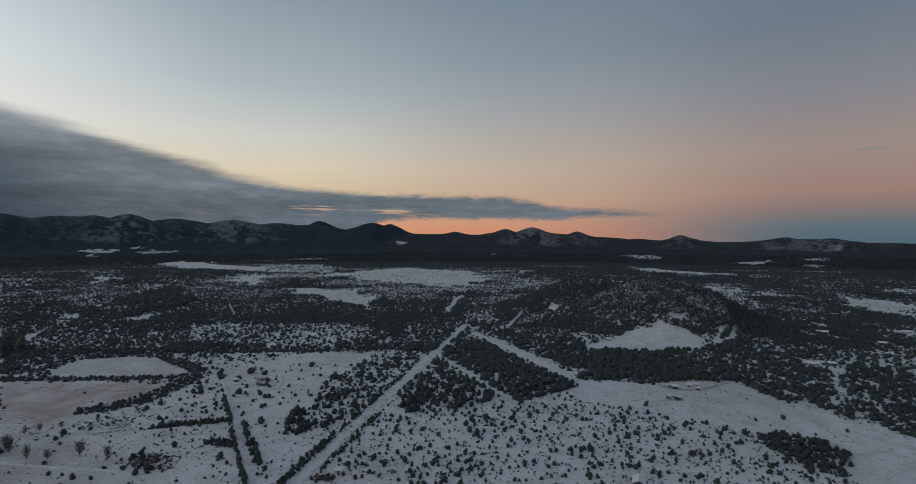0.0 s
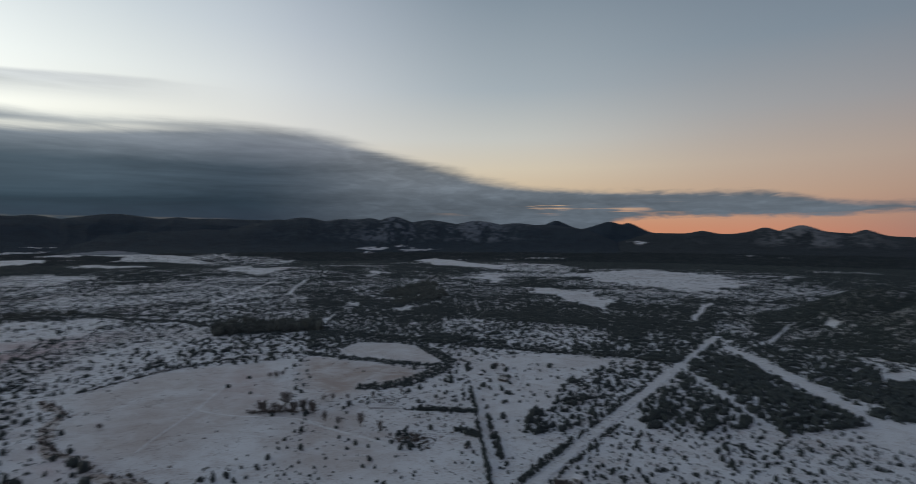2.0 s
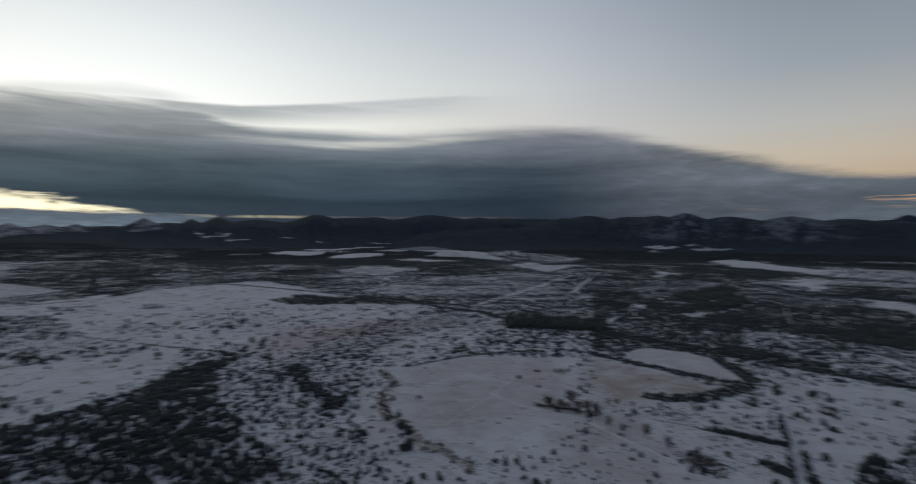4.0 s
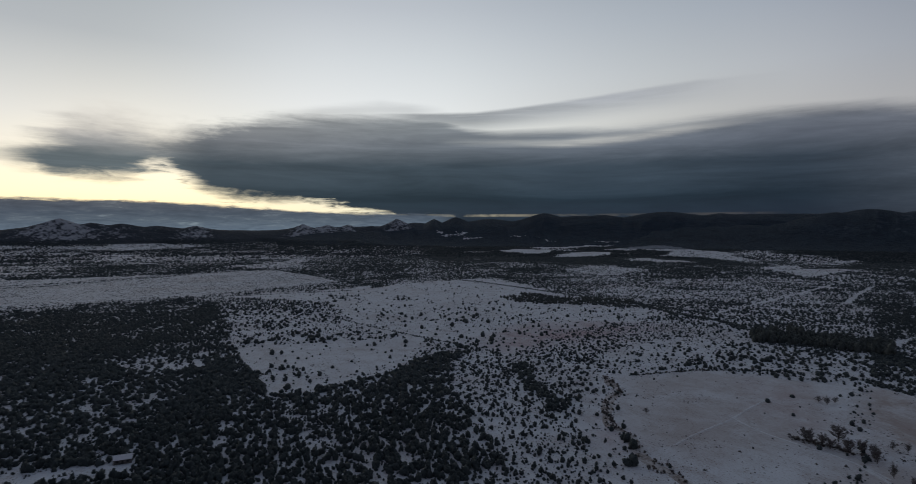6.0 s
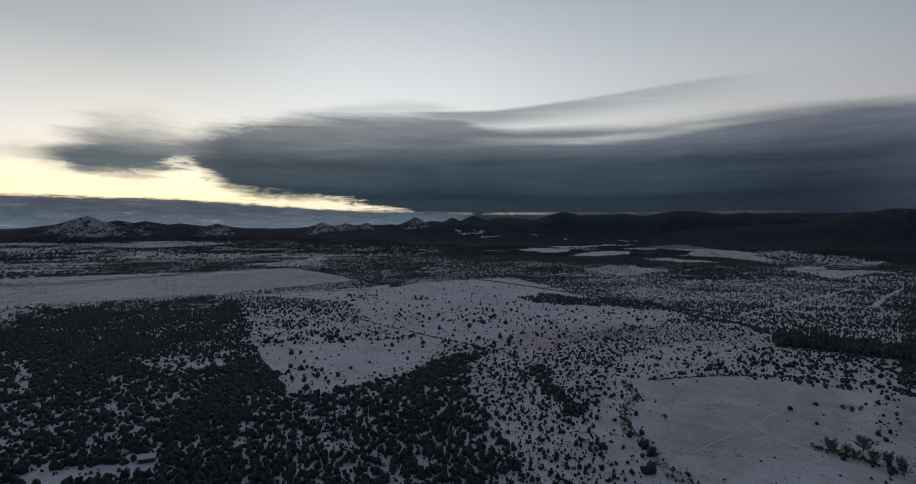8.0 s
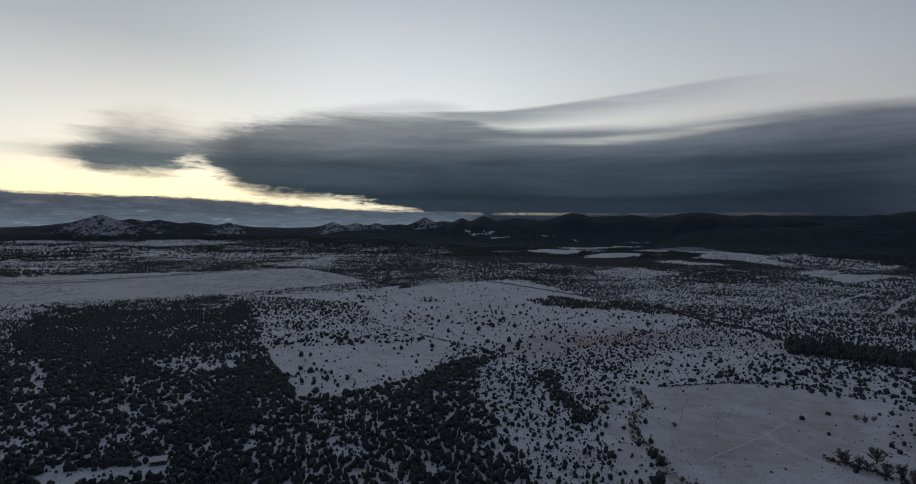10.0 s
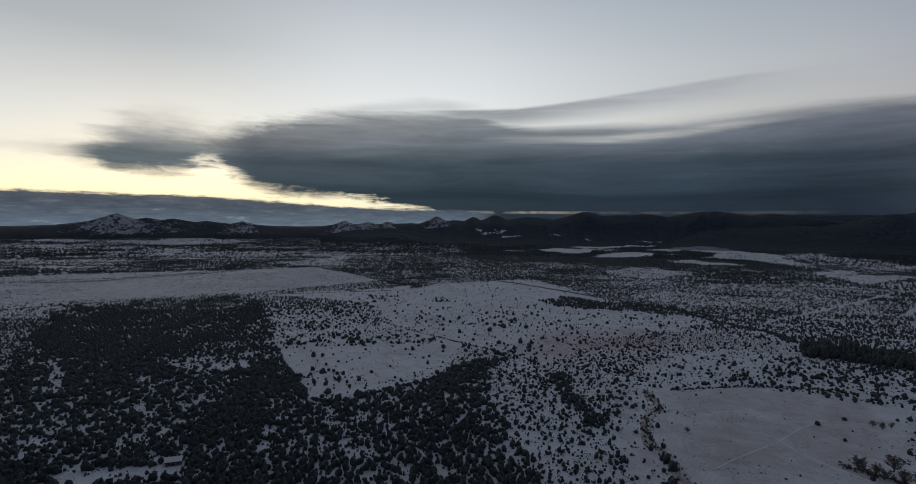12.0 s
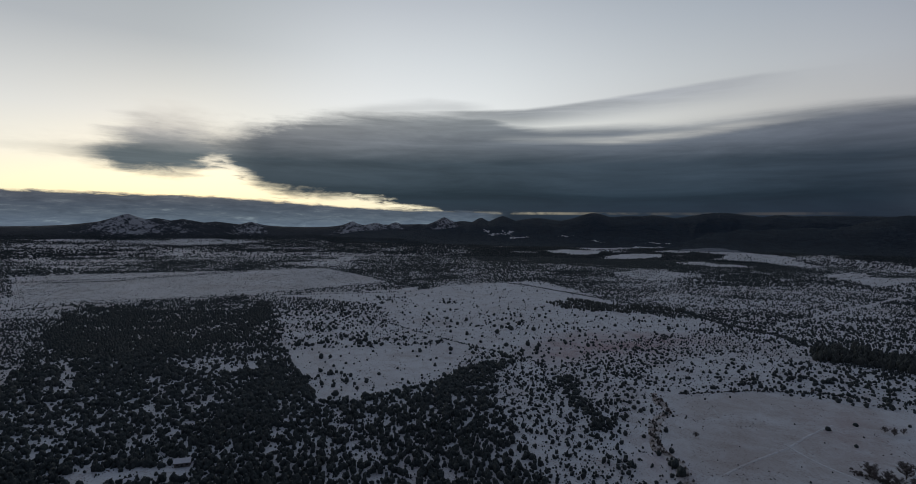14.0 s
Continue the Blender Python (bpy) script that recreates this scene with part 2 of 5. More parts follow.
    # the glow's side of the sky is the brighter and warmer one
    sky = k.mix(1.0, sky, k.ramp(k.span(az, -180, 180, smooth=False), [(0.02, (0.83, 0.85, 0.88, 1)), (0.36, (0.93, 0.91, 0.93, 1)), (0.45, (0.96, 0.93, 0.945, 1)), (0.55, (0.94, 0.925, 0.95, 1)), (0.61, (0.94, 0.93, 0.97, 1)), (0.66, (1.06, 1.06, 1.05, 1)), (0.72, (1.13, 1.14, 1.1, 1)), (0.8, (1.1, 1.11, 1.07, 1)), (0.86, (1.02, 1.01, 1.0, 1)), (0.99, (0.83, 0.85, 0.88, 1))]), "MULTIPLY")
    # below the horizon: dim land
    sky = k.mix(k.span(el, -0.8, -2.5), sky, lin(50, 55, 64))
    bg = k.add("ShaderNodeBackground")
    k.put(bg.inputs[0], sky)
    bg.inputs[1].default_value = 1.0
    k.tree.links.new(bg.outputs[0], k.add("ShaderNodeOutputWorld").inputs[0])


make_world()
sun = new("sun", bpy.data.lights.new("sun", "SUN"))
sun.data.energy, sun.data.angle, sun.data.color = 0.15, radians(20), (1.0, 0.9, 0.7)
sun.matrix_world = look((-60, -22, 12), (0, 0, 0))


# ---------------------------------------------------------------- materials
def material(name, rough=0.8, metal=0.0):
    m = bpy.data.materials.new(name)
    m.use_nodes = True
    k = Nodes(m.node_tree)
    b = k.add("ShaderNodeBsdfPrincipled")
    b.inputs["Roughness"].default_value, b.inputs["Metallic"].default_value = rough, metal
    b.inputs["Specular IOR Level"].default_value = 0.2
    k.tree.links.new(b.outputs[0], k.add("ShaderNodeOutputMaterial").inputs[0])
    return m, k, b


def place(k):
    return k.add("ShaderNodeNewGeometry").outputs["Position"]


def bumped(k, b, height, strength, distance):
    n = k.add("ShaderNodeBump")
    n.inputs["Strength"].default_value, n.inputs["Distance"].default_value = strength, distance
    k.put(n.inputs["Height"], height)
    k.put(b.inputs["Normal"], n.outputs[0])


def snow_material(name, grass, snow=(0.66, 0.68, 0.712, 1), dry=(0.27, 0.19, 0.17, 1), wooded=False):
    """Thin snow with dry grass showing through; grass: how much of it. wooded: dark forest floor, dark knoll flank and
    brush where the mesh's values say so.
    """
    m, k, b = material(name, 0.75)
    p = place(k)
    wide, patch, fine, grain = k.noise(p, 0.008, 4, 0.6, 0.5), k.noise(p, 0.06, 5, 0.65, 0.8), k.noise(p, 0.45, 4, 0.7), k.noise(p, 0.8, 3, 0.7)
    tuft = k.span(k.math("ADD", k.math("MULTIPLY", patch, 0.6), k.math("MULTIPLY", fine, 0.5)), 0.52, 0.78)
    stalk = k.math("MULTIPLY", k.span(grain, 0.52, 0.66), k.span(patch, 0.35, 0.65, 0.3, 0.65 + grass * 0.4))
    much = k.math("ADD", k.span(wide, 0.45, 0.72, 0.0, grass), k.math("MULTIPLY", tuft, 0.24 + grass * 0.4))
    clump = k.math("MULTIPLY", k.span(k.noise(p, 0.17, 4, 0.7, 0.4), 0.5, 0.7), grass * 0.55)
    much = k.math("ADD", k.math("ADD", much, clump), stalk, clamp=True)
    c = k.mix(k.span(patch, 0.3, 0.75), snow, tuple(0.9 * v for v in snow[:3]) + (1,))
    c = k.mix(much, c, dry)
    if wooded:
        tan = k.add("ShaderNodeAttribute", attribute_name="tan").outputs["Fac"]
        blades = k.math("ADD", k.math("MULTIPLY", k.span(k.noise(p, 0.03, 5, 0.7, 0.6), 0.3, 0.7), 0.6), k.math("MULTIPLY", fine, 0.5))
        c = k.mix(k.math("MULTIPLY", tan, k.span(blades, 0.25, 0.8, 0.3, 1.0)), c, (0.37, 0.31, 0.288, 1))
        heath = k.add("ShaderNodeAttribute", attribute_name="heath").outputs["Fac"]
        c = k.mix(k.math("MULTIPLY", heath, k.span(blades, 0.3, 0.8, 0.35, 0.9)), c, (0.37, 0.24, 0.245, 1))
        brush = k.add("ShaderNodeAttribute", attribute_name="brush").outputs["Fac"]
        c = k.mix(k.math("MULTIPLY", brush, k.span(k.math("ADD", patch, k.math("MULTIPLY", grain, 0.6)), 0.55, 1.0, 0.35, 0.95)), c, (0.15, 0.145, 0.142, 1))
        dark_floor = k.add("ShaderNodeAttribute", attribute_name="dark_floor").outputs["Fac"]
        c = k.mix(k.span(k.math("ADD", dark_floor, k.math("MULTIPLY", k.math("SUBTRACT", patch, 0.5), 0.8)), 0.3, 0.75), c, (0.022, 0.03, 0.038, 1))
    k.put(b.inputs["Base Color"], c)
    bumped(k, b, k.math("ADD", fine, patch), 0.35, 0.4)
    return m


M_GROUND = snow_material("snow_over_dry_grass", 0.22)
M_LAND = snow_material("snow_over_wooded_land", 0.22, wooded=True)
M_FIELD = snow_material("clean_field_snow", 0.1, (0.66, 0.67, 0.69, 1))


def road_material():
    m, k, b = material("packed_road_snow", 0.55)
    p = place(k)
    n, f = k.noise(p, 0.25, 5, 0.7, 1.0), k.noise(p, 2.0, 3, 0.6)
    k.put(b.inputs["Base Color"], k.mix(k.span(n, 0.42, 0.75), (0.62, 0.63, 0.66, 1), (0.42, 0.41, 0.41, 1)))
    bumped(k, b, k.math("ADD", n, f), 0.4, 0.15)
    return m


M_ROAD = road_material()


def plain_material(name, a, c, scale, rough=0.8, bump=0.3, metal=0.0):
    """Two tones mixed by noise of two scales, with a fine relief."""
    m, k, b = material(name, rough, metal)
    p = place(k)
    n, f = k.noise(p, scale, 5, 0.65, 0.6), k.noise(p, scale * 7, 3, 0.6)
    mixed = k.math("ADD", k.math("MULTIPLY", n, 0.65), k.math("MULTIPLY", f, 0.35))
    k.put(b.inputs["Base Color"], k.mix(k.span(mixed, 0.35, 0.65), a + (1,), c + (1,)))
    bumped(k, b, f, bump, 0.05)
    return m


def leaf_material(name, a, c, per_object=False):
    m, k, b = material(name, 0.6)
    b.inputs["Specular IOR Level"].default_value = 0.27
    pick = k.add("ShaderNodeObjectInfo").outputs["Random"] if per_object else k.add("ShaderNodeNewGeometry").outputs["Random Per Island"]
    n = k.noise(place(k), 2.5, 3, 0.6)
    bumped(k, b, k.noise(place(k), 1.7, 3, 0.7), 1.0, 0.9)
    k.put(b.inputs["Base Color"], k.mix(k.math("ADD", k.math("MULTIPLY", pick, 0.6), k.math("MULTIPLY", n, 0.5), clamp=True), a + (1,), c + (1,)))
    return m


M_LEAF = leaf_material("juniper_foliage", (0.037, 0.05, 0.054), (0.064, 0.081, 0.083))
M_LEAF_ONE = leaf_material("juniper_foliage_single", (0.037, 0.05, 0.054), (0.064, 0.081, 0.083))
M_PINE = leaf_material("pine_foliage", (0.017, 0.026, 0.032), (0.031, 0.042, 0.047))
M_GROVE = leaf_material("grove_foliage", (0.05, 0.062, 0.061), (0.09, 0.102, 0.095))
M_BARK = plain_material("grey_bark", (0.07, 0.058, 0.053), (0.13, 0.11, 0.1), 3.0)
M_TWIG = plain_material("bare_twigs", (0.13, 0.118, 0.115), (0.2, 0.182, 0.178), 1.5)
M_BRUSH = leaf_material("brown_brush", (0.088, 0.077, 0.073), (0.165, 0.147, 0.14))
M_WALL = plain_material("weathered_board", (0.085, 0.08, 0.077), (0.16, 0.15, 0.145), 1.2)
M_PALEWALL = plain_material("pale_siding", (0.35, 0.35, 0.36), (0.5, 0.5, 0.5), 0.8)
M_ROOF = plain_material("snow_on_roof", (0.6, 0.61, 0.65), (0.72, 0.73, 0.76), 0.6)
M_PATCHY = plain_material("roof_patched_with_snow", (0.05, 0.05, 0.055), (0.6, 0.61, 0.64), 0.5)
M_METAL = plain_material("grey_metal_sheet", (0.3, 0.31, 0.33), (0.42, 0.43, 0.45), 0.7, 0.45, 0.2, 0.6)
M_DARK = plain_material("dark_opening", (0.02, 0.02, 0.022), (0.035, 0.035, 0.04), 1.0, 0.3)
M_BED = plain_material("stream_bed_reeds", (0.24, 0.195, 0.17), (0.58, 0.56, 0.56), 0.12)


def slope_material(name, wood, white, patchy=0.0):
    """Wooded slopes with thinly wooded snowy faces and open clearings, by the mesh's "open" values: 0 forest, 1 thin
    trees, 2 a clearing. wood: the forest's tone with bluish distance haze mixed in.
    """
    m, k, b = material(name, 0.85)
    p = place(k)
    mid, fine, tree = k.noise(p, 0.012, 4, 0.65, 0.6), k.noise(p, 0.05, 4, 0.75), k.noise(p, 0.16, 2, 0.7)
    a = k.add("ShaderNodeAttribute", attribute_name="open").outputs["Fac"]
    speckle = k.math("ADD", k.math("MULTIPLY", fine, 0.7), k.math("MULTIPLY", tree, 0.3))
    thin = k.span(k.math("ADD", k.math("MULTIPLY", a, 0.55), k.math("SUBTRACT", speckle, 0.55)), 0.1, 0.68)
    if patchy:
        ribs = k.noise(p, 0.009, 4, 0.6, 1.2)
        thin = k.span(k.math("ADD", k.math("MULTIPLY", a, 0.5), k.math("ADD", k.math("MULTIPLY", k.math("SUBTRACT", ribs, 0.5), patchy), k.math("MULTIPLY", k.math("SUBTRACT", speckle, 0.5), 1.1))), 0.27, 0.58)
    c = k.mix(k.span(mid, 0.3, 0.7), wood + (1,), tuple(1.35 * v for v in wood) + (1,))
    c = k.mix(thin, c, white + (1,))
    k.put(b.inputs["Base Color"], k.mix(k.span(k.math("ADD", a, k.math("MULTIPLY", speckle, 0.5)), 1.55, 1.8), c, (0.6, 0.61, 0.64, 1)))
    bumped(k, b, k.math("ADD", speckle, mid), 1.0, 14.0)
    return m


# no haze in the air: its blue is painted into the far woods' colours
M_HAZED_FOREST_MT = slope_material("hazed_forest_mountain", (0.014, 0.026, 0.041), (0.045, 0.062, 0.09))
M_SNOW_MT = slope_material("snow_streaked_mountain", (0.017, 0.028, 0.041), (0.15, 0.17, 0.205))
M_DUSTED_MT = slope_material("snow_dusted_hill", (0.021, 0.028, 0.035), (0.17, 0.178, 0.195))
M_WHITE_MT = slope_material("snowy_cone", (0.036, 0.044, 0.055), (0.44, 0.45, 0.48), 0.75)


# ---------------------------------------------------------------- land
KNOLLS = ((258, 690, 59, 104, 100), (205, 835, 48, 95, 95))  # centre x, y, height, half width across and along the view


def lattice(x, y, size, seed):
    """Smooth random values from 0 to 1, one every size metres."""
    rng = np.random.default_rng(seed)
    table = rng.random((256, 256))
    u, v = x / size + 1000, y / size + 1000
    i, j = np.floor(u).astype(int), np.floor(v).astype(int)
    a, b = u - i, v - j
    a, b = a * a * (3 - 2 * a), b * b * (3 - 2 * b)
    g = lambda p, q: table[p % 256, q % 256]  # noqa: E731
    return (g(i, j) * (1 - a) + g(i + 1, j) * a) * (1 - b) + (g(i, j + 1) * (1 - a) + g(i + 1, j + 1) * a) * b


def bearing_of(x, y):
    """Degrees to the left of straight ahead."""
    return np.degrees(np.arctan2(-x, y))


def height(x, y):
    """The lie of the land: flat, then rising with the distance, with a wooded double knoll."""
    r = np.hypot(x, y)
    bend = 1.44e-7 + 0.17e-7 * np.clip((bearing_of(x, y) - 76) / 14, 0, 1)
    z = np.where(r > 2000, 120 * (1 - r * (1 / 2000 - bend * (r - 2000))), 0.0)
    hill = 0.0
    for cx, cy, tall, wide, deep in KNOLLS:
        c = math.hypot(cx, cy)
        along, across = (x * cx + y * cy) / c - c, (x * cy - y * cx) / c
        hill = np.maximum(hill, tall * np.exp(-(((along / deep) ** 2 + (across / wide) ** 2) ** 1.15)))
    return z + hill


def mesh_from(name, verts, faces, mat, smooth=False):
    """A mesh from arrays; faces all have the same number of corners."""
    verts, faces = np.asarray(verts, np.float32), np.asarray(faces, np.int32)
    me = bpy.data.meshes.new(name)
    n, c = faces.shape
    me.vertices.add(len(verts))
    me.vertices.foreach_set("co", verts.ravel())
    me.loops.add(n * c)
    me.loops.foreach_set("vertex_index", faces.ravel())
    me.polygons.add(n)
    me.polygons.foreach_set("loop_start", np.arange(n, dtype=np.int32) * c)
    me.polygons.foreach_set("use_smooth", np.full(n, smooth, bool))
    me.materials.append(mat)
    me.update(calc_edges=True)
    return me


def grid_faces(rows, cols, wrap=False):
    i, j = np.meshgrid(np.arange(rows - 1), np.arange(cols if wrap else cols - 1), indexing="ij")
    j2 = (j + 1) % cols
    return np.stack([i * cols + j, (i + 1) * cols + j, (i + 1) * cols + j2, i * cols + j2], -1).reshape(-1, 4)


def smooth_line(points, step):
    """Points every step metres along a curve through the given ones."""
    p = [Vector(q).to_2d() for q in points]
    p = [2 * p[0] - p[1]] + p + [2 * p[-1] - p[-2]]
    out = []
    for a, b, c, d in zip(p, p[1:], p[2:], p[3:]):
        n = max(2, int((c - b).length / step))
        for s in np.linspace(0, 1, n, endpoint=False):
            out.append(0.5 * (2 * b + (c - a) * s + (2 * a - 5 * b + 4 * c - d) * s * s + (3 * b - a - 3 * c + d) * s ** 3))
    return out + [p[-2]]


def way(name, points, width, mat, label, category, lift=0.12, ruts=True, ragged=0.0):
    """A ribbon of road or stream bed draped over the land, with rutted cross section and shoulders."""
    line = smooth_line(points, 6)
    prof = [(-0.5, -0.4), (-0.46, 0.05), (-0.3, -0.02), (-0.18, 0.03), (0.0, 0.05), (0.18, 0.03), (0.3, -0.02), (0.46, 0.05), (0.5, -0.4)] if ruts else [
        (-0.5, -0.2), (-0.38, 0.01), (0.0, 0.0), (0.38, 0.01), (0.5, -0.2)]
    v = []
    for i, p in enumerate(line):
        d = (line[min(i + 1, len(line) - 1)] - line[max(i - 1, 0)]).normalized()
        side = Vector((d.y, -d.x))
        w = width * (1 + ragged * noise.noise(Vector((p.x * 0.06, p.y * 0.06, 2.0))))
        for s, h in prof:
            q = p + side * s * w
            v.append((q.x, q.y, float(height(q.x, q.y)) + lift + h))
    f = grid_faces(len(line), len(prof))[:, ::-1]
    return tagged(new(name, mesh_from(name, v, f, mat, True)), label, category, kind="structure")


# ways over the plain
MAIN_ROAD = [(10, 678), (-12, 560), (-29, 472), (-45, 390), (-58, 321), (-67, 270), (-72, 241), (-76, 206)]
FAR_ROAD = [(-15, 784), (-15, 830), (-7, 880), (-5, 945), (9, 1018)]
EAST_ROAD = [(21, 611), (64, 509), (91, 414)]
TRIANGLE_TRACK = [(-13, 492), (12, 427), (34, 366)]
LANE = [(-180, 414), (-138, 334), (-112, 280), (-74, 207)]
LANE_FAR = [(-689, 539), (-755, 658), (-819, 773), (-988, 1060)]
MEADOW_TRACK = [(-222, 261), (-202, 257), (-183, 255), (-159, 252)]
MEADOW_PATH = [(-271, 185), (-283, 207), (-301, 246), (-318, 275), (-333, 305)]
TREE_PATH = [(-307, 248), (-279, 248), (-254, 255), (-233, 262), (-211, 262)]
STREAM = [(-413, 216), (-389, 209), (-372, 207), (-354, 189), (-335, 177), (-318, 169), (-305, 165), (-294, 167), (-283, 166), (-268, 160), (-257, 159), (-249, 160), (-240, 162), (-223, 163), (-209, 160)]
BELT = [(-934, 275), (-977, 349), (-914, 386), (-841, 487), (-790, 453), (-812, 363), (-838, 305)]
HILL_TRACK = [(34, 613), (51, 647), (65, 674), (75, 714), (90, 762), (102, 775)]
way("road", MAIN_ROAD, 7, M_ROAD, "straight snow-covered dirt road between junipers", "road")
way("road", FAR_ROAD, 6, M_ROAD, "snow-covered dirt road leading into the woods", "road")
way("track", HILL_TRACK, 3.6, M_ROAD, "short snowy track climbing to a wooded knoll", "track")
way("road", EAST_ROAD, 10, M_ROAD, "wide snow-covered track along dark woodland", "road")
way("track", TRIANGLE_TRACK, 3.6, M_ROAD, "narrow snowy track through a wood", "track")
way("track", [(166, 230), (179, 238), (192, 246), (230, 269), (262, 288), (300, 308)], 6, M_ROAD, "snowy track along the foot of an open field", "track", 0.08)
way("track", LANE, 2.6, M_GROUND, "narrow snowy lane between two hedges", "track")
way("track", LANE_FAR, 4.5, M_ROAD, "far snowy track across open scrub", "track")
way("track", MEADOW_TRACK, 3.0, M_FIELD, "faint wheel track across a snowy meadow", "track", 0.09, False)
way("track", MEADOW_PATH, 2.2, M_GROUND, "faint snowed-over track across a meadow", "track", 0.04, False)
way("track", TREE_PATH, 2.2, M_FIELD, "wheel track past bare cottonwoods", "track", 0.09, False)
way("stream", STREAM, 8, M_BED, "dry brown stream bed winding round a meadow", "stream", 0.1, False, 0.7)
# ---------------------------------------------------------------- where trees stand
AREAS = []


def inside(x, y, outline):
    """Which of the points lie in a closed outline."""
    hit = np.zeros(len(x), bool)
    for (x0, y0), (x1, y1) in zip(outline, outline[1:] + outline[:1]):
        cross = ((y0 > y) != (y1 > y)) & (x < (x1 - x0) * (y - y0) / ((y1 - y0) or 1e-9) + x0)
        hit ^= cross
    return hit


def area(cover, outline, size=1.0, fenced=False):
    """How much of the land trees seem to hide within an outline, and how large they are. fenced: its rim runs straight."""
    AREAS.append((cover, outline, None if fenced else 0, size))


def row(cover, width, line, size=0.6):
    """The same along a line: hedges, belts of trees, cleared tracks."""
    AREAS.append((cover, line, width, size))


def near_line(x, y, line, width):
    best = np.full(len(x), 1e9)
    for (x0, y0), (x1, y1) in zip(line, line[1:]):
        dx, dy = x1 - x0, y1 - y0
        s = np.clip(((x - x0) * dx + (y - y0) * dy) / (dx * dx + dy * dy), 0, 1)
        best = np.minimum(best, np.hypot(x - x0 - s * dx, y - y0 - s * dy))
    return best < width / 2


area(0.85, [(-894, 1054), (-458, 1104), (19, 1083), (9, 525), (-125, 517), (-266, 509), (-335, 489), (-366, 431)])  # woods_mid
area(0.75, [(-580, 918), (-635, 1264), (-428, 882), (-450, 751)])  # mid_left_dark
area(0.4, [(-330, 671), (-138, 695), (-93, 601), (-130, 538), (-272, 554)])  # mid_pale
area(0.6, [(-517, 642), (-337, 630), (-281, 526), (-373, 519), (-414, 514)])  # mid_row_dark
area(0.75, [(-80, 716), (5, 760), (45, 680), (4, 629), (-55, 612)])  # junction_wood
area(0, [(-1310, 2312), (-1354, 2641), (-726, 2010), (-614, 1699), (-915, 1864)])  # open_a
area(0, [(-570, 1354), (-599, 1566), (-455, 1320), (-457, 1195)])  # open_b
area(0.02, [(-398, 1171), (-221, 1113), (-146, 976), (-130, 838), (-231, 953)])  # open_c
area(0.07, [(-383, 1581), (-198, 1947), (49, 1736), (86, 1418), (-5, 1186), (-249, 1405)])  # open_d
area(0.05, [(-863, 1259), (-1146, 1768), (-917, 1439), (-786, 1184)])  # open_g
area(0.88, [(21, 629), (68, 730), (115, 635), (129, 551), (103, 437), (67, 527)])  # hill_foot
area(0.95, [(215 + 165 * math.cos(a / 4), 770 + 200 * math.sin(a / 4)) for a in range(25)], 0.95)  # the knolls, wooded all over
area(0.9, [(244 + 150 * math.cos(a / 4), 680 + 122 * math.sin(a / 4)) for a in range(25)], 0.9)
area(0.82, [(247 + 122 * math.cos(a / 4), 672 + 96 * math.sin(a / 4)) for a in range(25)], 0.85)
area(0.7, [(244 + 86 * math.cos(a / 4), 668 + 66 * math.sin(a / 4)) for a in range(25)], 0.8)  # thin brush on the slope
area(0.93, [(345, 560), (400, 640), (420, 760), (330, 800), (325, 690)])  # dark far flank
area(0.985, [(160, 1430), (375, 1400), (681, 1280), (960, 1800), (540, 2010), (260, 2040)])  # close forest behind the knolls
area(0.93, [(251, 570), (295, 597), (369, 613), (400, 563), (358, 503), (229, 507)])  # right_gap
area(0.94, [(92, 420), (129, 525), (294, 526), (364, 528), (258, 374), (219, 363), (211, 417), (140, 407)])  # block_right
area(0.64, [(364, 528), (572, 674), (261, 306), (239, 331), (250, 362)])  # right_wood
area(0.95, [(698, 1413), (1493, 1759), (453, 533), (364, 528)])  # right_plain
area(0, [(128, 536), (137, 548), (173, 577), (204, 584), (230, 587), (243, 573), (254, 556), (236, 528), (182, 520)])  # hill_patch
area(0, [(238, 593), (247, 599), (256, 596), (252, 583)])  # hill_patch_small
area(0.04, [(655, 910), (759, 1021), (773, 956), (763, 898), (634, 746), (626, 785), (630, 823)])  # right_open_a
area(0.25, [(934, 1204), (979, 1153), (936, 1103), (907, 1138)])
area(0.4, [(580, 1102), (633, 1070), (666, 999), (601, 1016)])
area(0, [(461, 704), (474, 688), (461, 664), (442, 663)])  # right_open_d
area(0.004, [(90, 411), (140, 407), (210, 414), (218, 360), (236, 326), (255, 299), (177, 207), (170, 225), (195, 266), (196, 303), (166, 307), (146, 324), (118, 342), (85, 361)])  # big_field
area(0.16, [(-48, 336), (45, 352), (85, 361), (118, 342), (146, 324), (166, 307), (196, 303), (195, 266), (161, 207), (-50, 207), (-60, 259)], 0.78)  # near_scatter
area(0.68, [(162, 305), (184, 302), (198, 292), (199, 274), (182, 252), (166, 252), (163, 268)], 0.78)  # near_clump
area(0.4, [(0, 332), (6, 345), (19, 323), (17, 295), (6, 297)])
area(0.78, [(211, 416), (224, 386), (236, 353), (246, 327), (253, 298), (290, 320), (373, 439), (336, 503), (240, 437)])
area(0.66, [(-15, 495), (31, 370), (6, 346), (-30, 338), (-44, 356), (-22, 473)])  # triangle_west
area(0.9, [(5, 587), (31, 561), (61, 460), (89, 408), (79, 388), (42, 359), (-13, 498)])  # triangle_east
